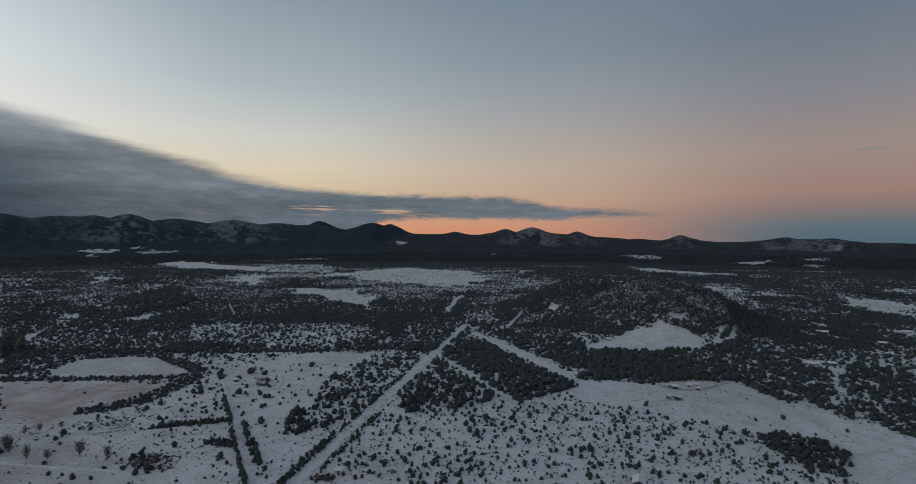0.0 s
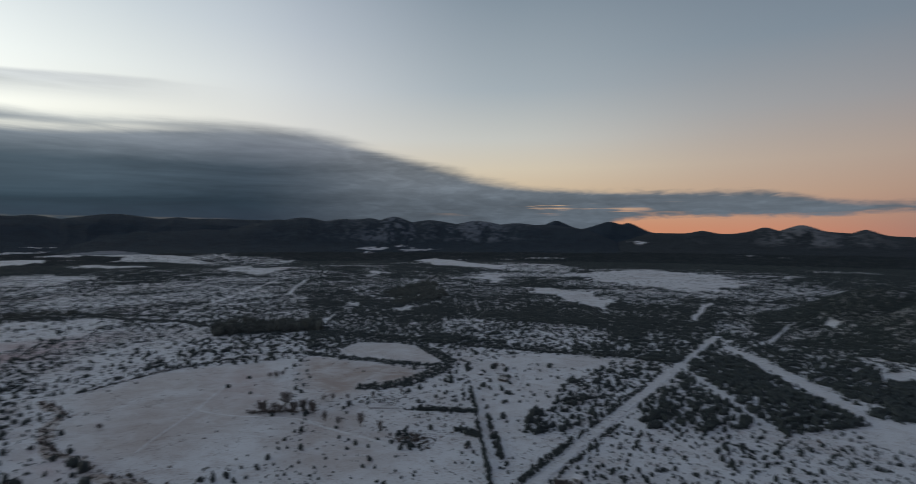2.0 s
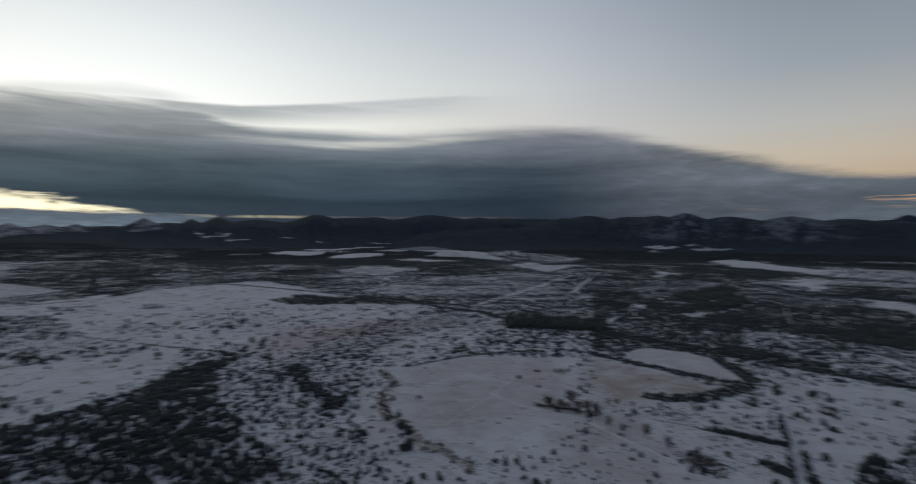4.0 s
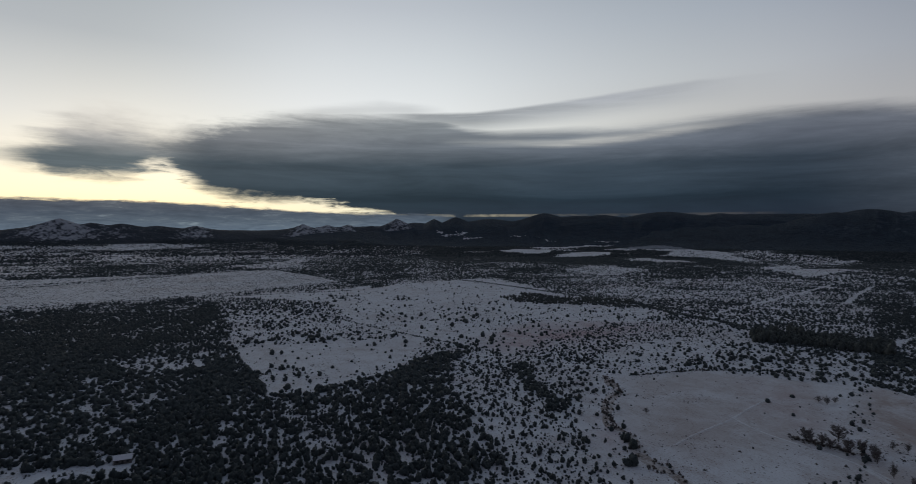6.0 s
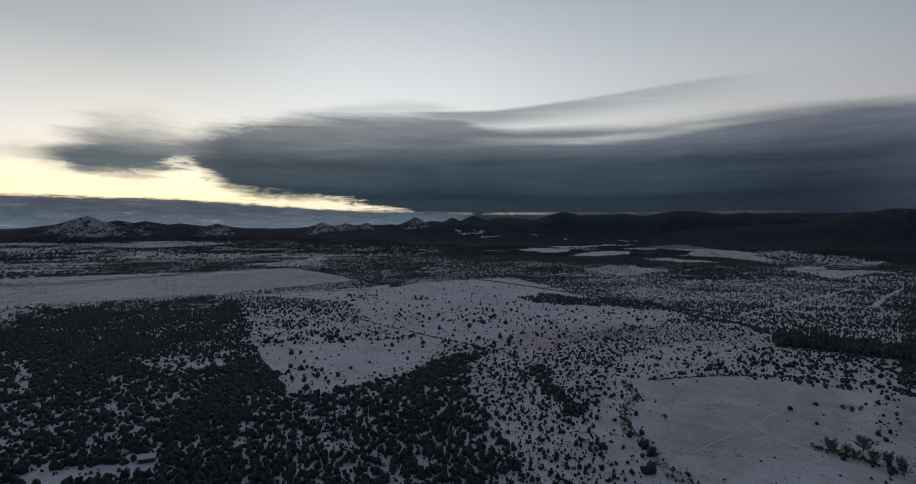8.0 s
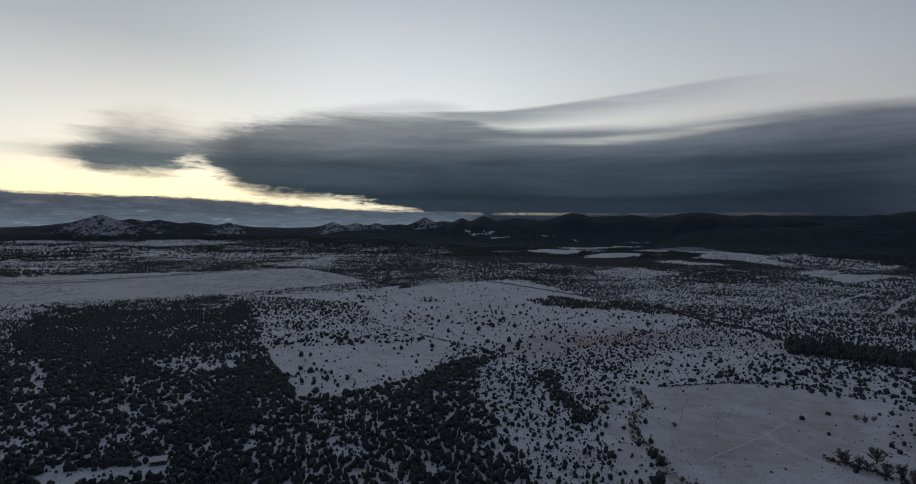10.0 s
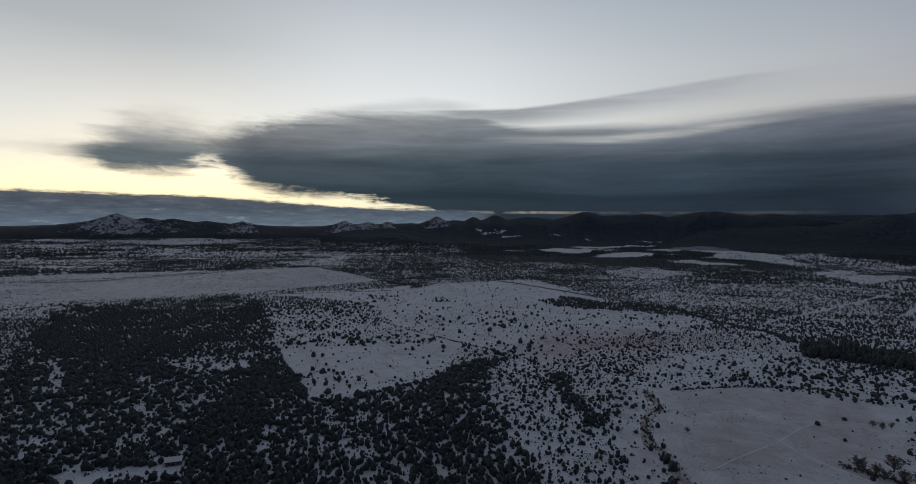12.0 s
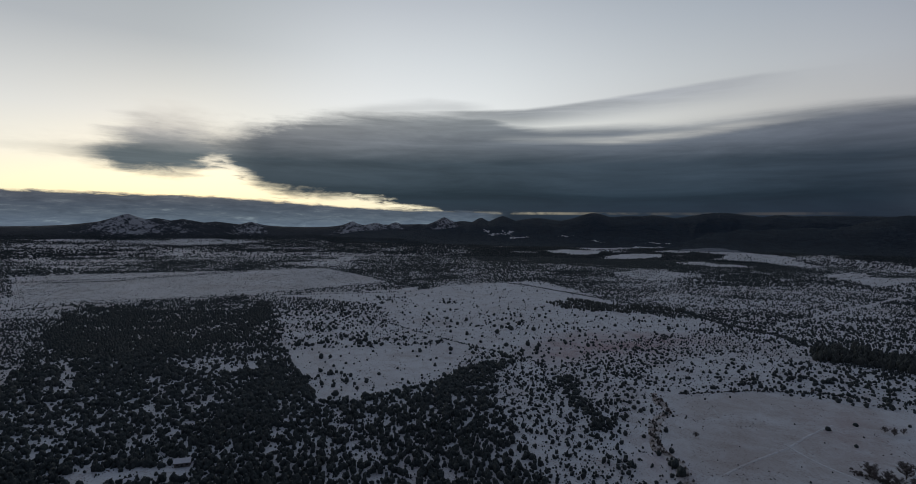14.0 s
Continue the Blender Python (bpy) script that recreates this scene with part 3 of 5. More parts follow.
area(0.003, [(-340, 401), (-243, 406), (-211, 396), (-213, 356), (-233, 339), (-225, 299), (-246, 290)])  # tan_meadow
area(0, [(-322, 423), (-335, 467), (-309, 488), (-266, 488), (-226, 461), (-221, 422), (-264, 418)])  # oval_clearing
area(0.05, [(-246, 290), (-225, 299), (-203, 322), (-134, 315), (-79, 205), (-174, 205)])  # shrub_corner
area(0.05, [(-186, 432), (-180, 484), (-125, 517), (-79, 510), (-90, 452), (-100, 415), (-91, 346), (-74, 289), (-76, 248), (-89, 247), (-129, 324)], 1.4)  # house_field
area(0.75, [(-99, 298), (-104, 340), (-90, 347), (-79, 314), (-87, 295)])  # house_clump
area(0.44, [(-94, 343), (-100, 415), (-83, 469), (-47, 520), (-32, 475), (-48, 358), (-64, 324), (-76, 302)])  # road_wood
area(0.87, [(-915, -495), (-988, -366), (-1036, -225), (-728, -142), (-593, -112), (-415, -48), (-427, -9), (-466, 50), (-509, 77), (-549, 132), (-482, 108), (-389, 78), (-325, 71), (-235, 61), (-260, -186), (-423, -289), (-613, -364)])  # big_wood
area(0.95, [(-915, -495), (-988, -366), (-1036, -225), (-727, -146), (-622, -124), (-601, -221), (-613, -364)])  # big_wood_top
area(0.93, [(-415, -48), (-427, -9), (-466, 50), (-509, 77), (-549, 132), (-473, 105), (-389, 78), (-345, 71), (-369, 41), (-399, -8)])  # big_wood_edge
area(0.74, [(-341, -124), (-321, 75), (-235, 62), (-253, -108)])  # wood_near
area(0.12, [(-306, -181), (-309, -142), (-311, -104), (-292, -97), (-298, -176)])  # house_glade
area(0.55, [(-562, -201), (-567, -130), (-510, -117), (-504, -171)])  # glade_a
area(0.5, [(-596, -338), (-583, -312), (-453, -242), (-446, -248)])  # glade_b
area(0.58, [(-844, -549), (-898, -502), (-586, -349), (-511, -331)], 0.7)  # wood_west
area(0.035, [(-593, -112), (-604, 91), (-523, 73), (-446, -9), (-421, -48)], 1.5)  # snow_field
area(0.3, [(-878, -168), (-869, -22), (-613, -14), (-595, -101)], 1.35)  # scatter_north
area(0.05, [(-1055, -224), (-1326, 388), (-746, 414), (-595, 225), (-574, 119), (-677, 27), (-936, -24)], 1.5)  # open_middle
area(0.1, [(-812, 23), (-798, 208), (-614, 189), (-607, 64)], 1.9)  # open_trees
area(0.3, [(-483, 100), (-558, 147), (-595, 225), (-651, 402), (-576, 451), (-446, 278), (-419, 205), (-335, 153), (-229, 123), (-235, 59)], 0.8)  # scatter_east
area(0.004, [(-417, 209), (-411, 246), (-411, 308), (-360, 366), (-350, 388), (-216, 242), (-226, 143), (-324, 181), (-371, 209)])  # round_meadow
area(0.33, [(-444, 217), (-465, 289), (-535, 419), (-430, 475), (-359, 398), (-365, 370), (-418, 313)])  # above_meadow
area(0.2, [(-1412, -895), (-1465, -854), (-1591, -504), (-1727, -195), (-1306, 18), (-1096, -242), (-969, -565), (-943, -596)], 0.5, True)  # west_field
area(0.82, [(-1826, -185), (-1254, 0), (-1137, 67), (-1408, 206), (-1358, 350), (-2511, 363), (-2487, -44)])  # far_wood_a
row(0.97, 4, [(-191, 433), (-151, 356), (-128, 308), (-106, 265), (-77, 206)])  # lane_hedge_w
row(0.55, 5, [(-147, 357), (-120, 307), (-99, 264), (-91, 250)], 0.9)  # lane_hedge_e
row(0.8, 11, [(-350, 412), (-293, 414), (-228, 418), (-206, 429)])  # oval_hedge_s
row(0.8, 14, [(-352, 431), (-342, 446), (-343, 484), (-281, 505), (-212, 441)])  # oval_hedge_n
row(0.75, 17, [(-233, 339), (-213, 356), (-207, 387), (-206, 419)])  # field_belt
row(0.96, 5, [(-175, 309), (-155, 316), (-135, 322)])  # field_hedge
row(0.9, 7, [(-132, 288), (-119, 284)])  # lane_clump
row(0.85, 5, [(-81, 207), (-78, 245), (-73, 271), (-70, 288), (-65, 305), (-56, 350), (-42, 430)])  # road_hedge_w
row(0.7, 4, [(-67, 243), (-63, 265), (-60, 280), (-55, 305), (-49, 338)])  # road_hedge_e
row(0.9, 7, [(-224, 512), (-126, 520), (-79, 547), (-42, 564)])  # wood_row
row(0, 5, [(251, 538), (279, 552), (303, 585)])  # right_tracks
row(0.1, 6, [(368, 498), (320, 450), (294, 420), (277, 391), (264, 368)])
row(0, 4, [(264, 549), (283, 578)])  # right_track_b
row(0, 8, [(-420, 505), (-474, 605)])  # left_track
row(0.9, 8, [(-1276, -831), (-1348, -731), (-1410, -605), (-1674, -374)])  # west_line_n
row(0.85, 7, [(-885, -576), (-939, -508), (-1019, -378), (-1055, -224), (-1100, 18)])  # west_line_s
row(0.95, 8, [(-1500, 120), (-1221, 315), (-875, 443), (-783, 483), (-683, 516)])  # cross_line
row(0.93, 11, [(-804, 471), (-707, 472), (-620, 493), (-567, 481)])  # grove_line
row(0.45, 4, [(-409, 237), (-411, 287), (-408, 322), (-397, 359)])  # meadow_line
row(0.45, 5, [(-787, -20), (-677, 42), (-604, 91), (-554, 127)])  # middle_line
area(0.8, [(-2691, 2207), (-2515, 2243), (-2073, 2264), (-1437, 1571), (-1462, 1463), (-1744, 1558)], 0.8)  # far_field_c
area(0.88, [(-2151, 1106), (-1887, 1204), (-1900, 1545), (-1612, 1436), (-1071, 1088), (-1149, 1095), (-1176, 958), (-1205, 841), (-1452, 879)])  # dark_belt
area(0.2, [(-1082, -704), (-1201, -560), (-1147, -524), (-1001, -652)], 0.6)  # west_streak_b
# fields and clearings before the ranges
area(0, [(-3124, 923), (-3278, 1091), (-3125, 1282), (-2853, 1160), (-2757, 1016), (-2948, 895)])
area(0, [(-3390, 1256), (-3359, 1438), (-3385, 1615), (-3285, 1772), (-3263, 1740), (-3313, 1581), (-3217, 1417), (-3197, 1215)])
area(0, [(-2527, 1022), (-2788, 1212), (-2926, 1415), (-2748, 1466), (-2548, 1343), (-2356, 1097), (-2417, 1007)])
area(0.13, [(-3072, 1542), (-3156, 1822), (-3118, 1980), (-3014, 2053), (-2728, 2039), (-2561, 2089), (-2270, 1884), (-1794, 1589), (-1912, 1561), (-2167, 1622), (-2313, 1577), (-2373, 1493), (-2730, 1824), (-2958, 1784), (-2890, 1596)])
area(0.5, [(-2602, 2122), (-2599, 2300), (-2384, 2212), (-2067, 2066), (-1979, 2123), (-1773, 2036), (-1560, 1721), (-1621, 1669), (-1864, 1783), (-2024, 1764)])
area(0.75, [(-2300, 1950), (-2050, 1980), (-1800, 1800), (-1900, 1770)])
area(0.15, [(-2145, 1199), (-2281, 1406), (-2046, 1315), (-2044, 1421), (-1787, 1338), (-1867, 1274), (-1862, 1149)])
area(0.1, [(-1456, 1280), (-1616, 1547), (-1397, 1398), (-1281, 1502), (-1227, 1355), (-1139, 1174), (-1233, 1181)])
area(0.3, [(-1531, 658), (-1688, 807), (-1599, 885), (-1458, 900), (-1293, 716), (-1336, 640)], 0.8)
area(0.3, [(-3574, 870), (-3641, 1041), (-3657, 1152), (-3498, 960)])
area(0, [(-3996, 710), (-4000, 913), (-3956, 912), (-3970, 772)])
area(0, [(-3887, 866), (-3885, 1020), (-3852, 991), (-3845, 880)])
area(0, [(-3861, 1193), (-3805, 1332), (-3790, 1285)])
area(0.1, [(-3455, 1742), (-3414, 1841), (-3400, 1758)])
area(0.3, [(-2860, 2470), (-2749, 2548), (-2733, 2495), (-2799, 2457)])
area(0, [(-4142, 727), (-4073, 792), (-4070, 749)])
area(0, [(-4056, 871), (-4046, 924), (-4000, 887)])
area(0.1, [(-3708, 1408), (-3668, 1446), (-3580, 1467), (-3606, 1434)])
area(0, [(-2122, 3022), (-2085, 3089), (-1997, 3135), (-1942, 3128), (-1999, 3060), (-2065, 3011)])
area(0, [(-1971, 2829), (-2025, 2976), (-1992, 2999), (-1894, 2797)])
area(0.1, [(-1957, 3197), (-1903, 3264), (-1886, 3212)])
area(0.12, [(-1860, 3104), (-1831, 3231), (-1737, 3249), (-1627, 3312), (-1684, 3217), (-1794, 3105)])
area(0.3, [(-1524, 3172), (-1396, 3276), (-1366, 3166)])
area(0.1, [(-527, 4091), (-377, 4007), (-401, 3948), (-448, 3982)])
area(0.45, [(1005, 3364), (1160, 3503), (1203, 3168), (1078, 2879), (993, 2999)])
area(0.08, [(693, 2255), (712, 2081), (744, 1828), (859, 1660), (816, 1582), (697, 1626), (612, 1790)])
area(0.05, [(1327, 2598), (1536, 2751), (1686, 2895), (1464, 2548), (1310, 2391)])
area(0.15, [(1854, 2924), (2009, 2942), (1858, 2721), (1792, 2779)])
area(0.35, [(1523, 2401), (1690, 2495), (1466, 2170), (1439, 2212)])
area(0.2, [(1781, 2988), (1897, 3017), (1840, 2926)])
area(0.3, [(178, 3571), (305, 3614), (246, 3443)])
# about the field in the west
area(0.3, [(-1909, -386), (-2416, -151), (-1852, -137), (-1779, -210)])
area(0.25, [(-3403, -1545), (-3891, -1235), (-3633, -807), (-3201, -1135)])
area(0.84, [(-1627, -125), (-1305, 29), (-1354, 242), (-1953, 347), (-2094, -44)])
row(0.95, 6, [(-1727, -200), (-1306, 18), (-1210, -100)])
row(0.8, 12, [(-1292, -754), (-1325, -636), (-1453, -527), (-1634, -362)])
# open ground about the heath, and cleared strips in the scrub
area(0.1, [(-845, 152), (-813, 245), (-735, 489), (-640, 384), (-638, 264), (-546, 207), (-502, 161), (-557, 139), (-563, 103)], 1.6)
area(0.14, [(-490, 246), (-532, 352), (-554, 456), (-497, 430), (-429, 285), (-418, 214)], 0.9)
row(0, 9, [(-719, 794), (-824, 937), (-912, 1071)])
row(0.1, 9, [(-830, 791), (-904, 920), (-969, 1029)])
# round the wedge of the near wood
area(0.2, [(-481, -69), (-501, -49), (-471, -6), (-437, -11), (-439, -52)])
area(0.14, [(-715, 175), (-700, 372), (-622, 316), (-610, 157)], 1.8)
area(0.3, [(-1020, -30), (-1027, 45), (-952, 44), (-947, -26)], 1.5)
area(0.3, [(-986, 91), (-989, 129), (-925, 123), (-923, 87)], 1.5)
area(0.9, [(-283, 159), (-286, 166), (-271, 161), (-268, 154)], 1.3)
area(0.85, [(-257, 146), (-258, 152), (-250, 150), (-249, 143)], 1.2)
area(0.35, [(-160, 263), (-158, 273), (-144, 266), (-138, 253), (-145, 249)], 0.9)
area(0.8, [(-458, 77), (-490, 103), (-400, 80), (-362, 87), (-303, 87), (-272, 87), (-265, 70), (-269, 44), (-348, 48)])
area(0.8, [(-462, 148), (-468, 165), (-402, 154), (-344, 155), (-319, 135), (-370, 135)])
area(0.35, [(-563, -215), (-572, -179), (-551, -137), (-516, -125), (-511, -160), (-525, -194)])
area(0.2, [(-541, -296), (-514, -274), (-468, -252), (-487, -270)])
area(0.16, [(-739, 114), (-759, 151), (-725, 210), (-643, 180), (-632, 126)], 2.0)
area(0, [(134, 768), (147, 751), (135, 704), (130, 746)])
row(0.35, 5, [(-481, -180), (-427, -174), (-376, -149), (-347, -141), (-318, -120)])
row(0.3, 4, [(-398, -38), (-339, -18), (-302, -4)])
row(0.8, 6, [(-1503, -979), (-1653, -773), (-1900, -463)])  # west_line_c
area(0.6, [(50, 670), (90, 743), (131, 750), (124, 696), (68, 650)], 0.7)  # hill_strip
area(0.15, [(-451, 721), (-440, 791), (-390, 708), (-413, 688)])  # mid_gap_a
area(0.15, [(-544, 720), (-538, 766), (-497, 716), (-519, 697)])  # mid_gap_b
area(0.35, [(-773, 2142), (-564, 2330), (-376, 1624), (-603, 1671)])  # open_a2
row(0, 6, [(-678, 906), (-699, 988), (-701, 1059)])  # mid_track_a
row(0, 5, [(-594, 1191), (-458, 1104), (-344, 1027)])  # mid_track_b
row(0, 3.5, [(-384, 906), (-309, 747)])  # mid_track_c
row(0.95, 8, [(-609, 718), (-485, 707), (-357, 654)])  # mid_hedge
area(0.3, [(316 + 14 * math.cos(a), 466 + 31 * math.sin(a)) for a in range(6)])  # glade
area(0.3, [(441 + 9 * math.cos(a), 557 + 20 * math.sin(a)) for a in range(6)])  # glade
area(0.3, [(523 + 10 * math.cos(a), 626 + 22 * math.sin(a)) for a in range(6)])  # glade
area(0.3, [(405 + 8 * math.cos(a), 504 + 18 * math.sin(a)) for a in range(6)])  # glade
area(0.3, [(413 + 12 * math.cos(a), 609 + 26 * math.sin(a)) for a in range(6)])  # glade
for points, wide in ((MAIN_ROAD, 9), (FAR_ROAD, 9), (EAST_ROAD, 13), (TRIANGLE_TRACK, 6), (LANE, 5), (LANE_FAR, 7), (HILL_TRACK, 6)):
    row(0, wide, points)


def cover_at(x, y, patchy=True):
    """How much of the land trees seem to hide at each place, and how large they are there."""
    r, az = np.hypot(x, y), bearing_of(x, y)
    base = np.interp(r, [0, 420, 600, 900, 1300, 1800, 2400, 4900], [0.07, 0.1, 0.36, 0.62, 0.84, 0.93, 0.985, 0.985])
    # open scrub before the long range, then close forest at its foot
    open_scrub = np.interp(r, [0, 420, 600, 1000, 1300, 1700, 2100, 2600], [0.07, 0.1, 0.36, 0.5, 0.67, 0.82, 0.91, 0.96])
    # the plain under the glow stays open much further out
    pale = np.interp(r, [0, 600, 1000, 1500, 2000, 3000, 4900], [0.1, 0.2, 0.42, 0.63, 0.78, 0.86, 0.9])
    turn = np.clip((az - 36) / 10, 0, 1)
    mixed = np.clip((az - 80) / 14, 0, 1)
    belts = lattice(x, y * 0.22, 70, 31) * 0.6 + lattice(x, y * 0.3, 28, 32) * 0.5 - 0.55
    pale = np.clip(pale + 1.1 * belts * np.clip((r - 1100) / 500, 0, 1), 0.08, 0.96)
    # streaks of scrub and snow that run across the plain
    for part_of, lie in ((base, 12), (open_scrub, 56)):
        a = -x * math.sin(radians(lie)) + y * math.cos(radians(lie))
        b = x * math.cos(radians(lie)) + y * math.sin(radians(lie))
        streaks = lattice(a, b * 0.2, 55, 33) * 0.6 + lattice(a, b * 0.3, 22, 34) * 0.5 - 0.55
        part_of += 0.75 * streaks * np.clip((r - 450) / 400, 0, 1) * np.clip((2300 - r) / 500, 0, 1)
    base, open_scrub = np.clip(base, 0.05, 0.985), np.clip(open_scrub, 0.05, 0.985)
    cover = (base * (1 - turn) + open_scrub * turn) * (1 - mixed) + pale * mixed
    wild = lattice(x, y, 26, 1) * 0.45 + lattice(x, y, 9, 2) * 0.25 + lattice(x, y, 75, 4) * 0.5
    big = (lattice(x, y, 190, 3) * 0.6 + lattice(x, y, 420, 7) * 0.55 - 0.55) * np.clip((r - 500) / 600, 0, 1)
    cover = 1 - (1 - cover) ** np.clip(1 + 2.2 * big, 0.3, 2.2)
    size = np.ones(len(x))
    # outlines grow more ragged with the distance
    ragged = np.clip((r - 450) * 0.06, 0, 60)
    u, v = x + ragged * (lattice(x, y, 45, 8) - 0.5), y + ragged * (lattice(x, y, 45, 9) - 0.5)
    fray = 5 + 0.6 * ragged
    u, v = u + fray * (lattice(x, y, 13, 18) - 0.5), v + fray * (lattice(x, y, 13, 19) - 0.5)
    for c, shape, width, s in AREAS:
        if not width:
            m = inside(u, v, shape) if width == 0 else inside(x, y, shape)
            cover, size = np.where(m, c, cover), np.where(m, s, size)
    if patchy:
        cover = cover * np.where(cover > 0.5, np.where(r > 620, 0.48 + 0.88 * wild, 0.6 + 0.68 * wild), 0.2 + 1.35 * wild)
    for c, shape, width, s in AREAS:
        if width:
            m = near_line(x, y, shape, width)
            cover, size = np.where(m, c, cover), np.where(m, s, size)
    return np.clip(cover, 0, 0.985), size


# dry grass showing through the snow: how much, how soft the rim is in metres, outline
MEADOWS = [
    (1.0, 9, [(-340, 401), (-243, 406), (-211, 396), (-213, 356), (-233, 339), (-225, 299), (-246, 290), (-300, 345)]),
    (0.5, 12, [(-405, 222), (-405, 246), (-405, 308), (-360, 362), (-340, 360), (-253, 282), (-240, 220), (-265, 170), (-310, 178), (-360, 212)]),
    (0.6, 14, [(-259, 283), (-233, 289), (-213, 300), (-183, 290), (-156, 265), (-141, 229), (-148, 205), (-195, 204)]),
    (0.45, 8, [(-322, 423), (-335, 467), (-309, 488), (-266, 488), (-226, 461), (-221, 422), (-264, 418)]),
    (0.3, 10, [(150, 380), (200, 400), (222, 350), (232, 320), (205, 325), (180, 350)]),
]
HEATHS = [
    (0.8, 22, [(-544, 149), (-636, 196), (-665, 273), (-623, 408), (-563, 332), (-533, 219), (-502, 170)]),
    (0.6, 12, [(-330, 168), (-300, 150), (-262, 148), (-268, 160), (-300, 168)]),
    (0.4, 18, [(-372, 330), (-345, 345), (-300, 310), (-262, 275), (-290, 270), (-340, 300)]),
]


def give(me, name, values):
    """Sets one value for each vertex of a mesh."""
    me.attributes.new(name, "FLOAT", "POINT").data.foreach_set("value", np.asarray(values, np.float32))


def make_ground():
    radii = np.concatenate([[0.01, 40, 90, 140, 190], np.linspace(230, 900, 84), np.geomspace(910, 4930, 110)])
    turn = np.linspace(0, 2 * np.pi, 600, endpoint=False)
    rr, tt = np.meshgrid(radii, turn, indexing="ij")
    x, y = (rr * np.sin(tt)).ravel(), (rr * np.cos(tt)).ravel()
    v = np.stack([x, y, height(x, y)], -1)
    f = grid_faces(len(radii), len(turn), True)[:, ::-1]
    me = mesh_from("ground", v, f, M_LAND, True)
    cover, _ = cover_at(x, y, False)
    r = np.hypot(x, y)
    # the knolls' right flank takes the same dark colour as the far forest floor
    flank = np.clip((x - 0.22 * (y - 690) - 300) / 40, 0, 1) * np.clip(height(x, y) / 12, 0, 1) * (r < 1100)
    give(me, "dark_floor", np.maximum(flank, np.clip((cover - 0.72) / 0.2, 0, 1) * np.clip((r - 1250) / 1100, 0, 1) * np.clip((88 - bearing_of(x, y)) / 10, 0, 1)))
    give(me, "brush", np.clip(sum(np.exp(-(((x - cx) / wide) ** 2 + ((y - cy) / deep) ** 2) ** 2) for cx, cy, _, wide, deep in KNOLLS) * 1.4, 0, 1) * (cover > 0.05))
    for name, outlines in (("tan", MEADOWS), ("heath", HEATHS)):
        near = np.flatnonzero((r < 1200) & (r > 150))
        value = np.zeros(len(x))
        for amount, wide, outline in outlines:
            hits = [inside(x[near] + wide * math.cos(a), y[near] + wide * math.sin(a), outline) for a in range(7)] + [inside(x[near], y[near], outline)]
            value[near] = np.maximum(value[near], amount * np.mean(hits, axis=0))
        give(me, name, value)
    return tagged(new("ground", me), "thin snow over dry grassland reaching the mountains", "ground", kind="structure")


make_ground()

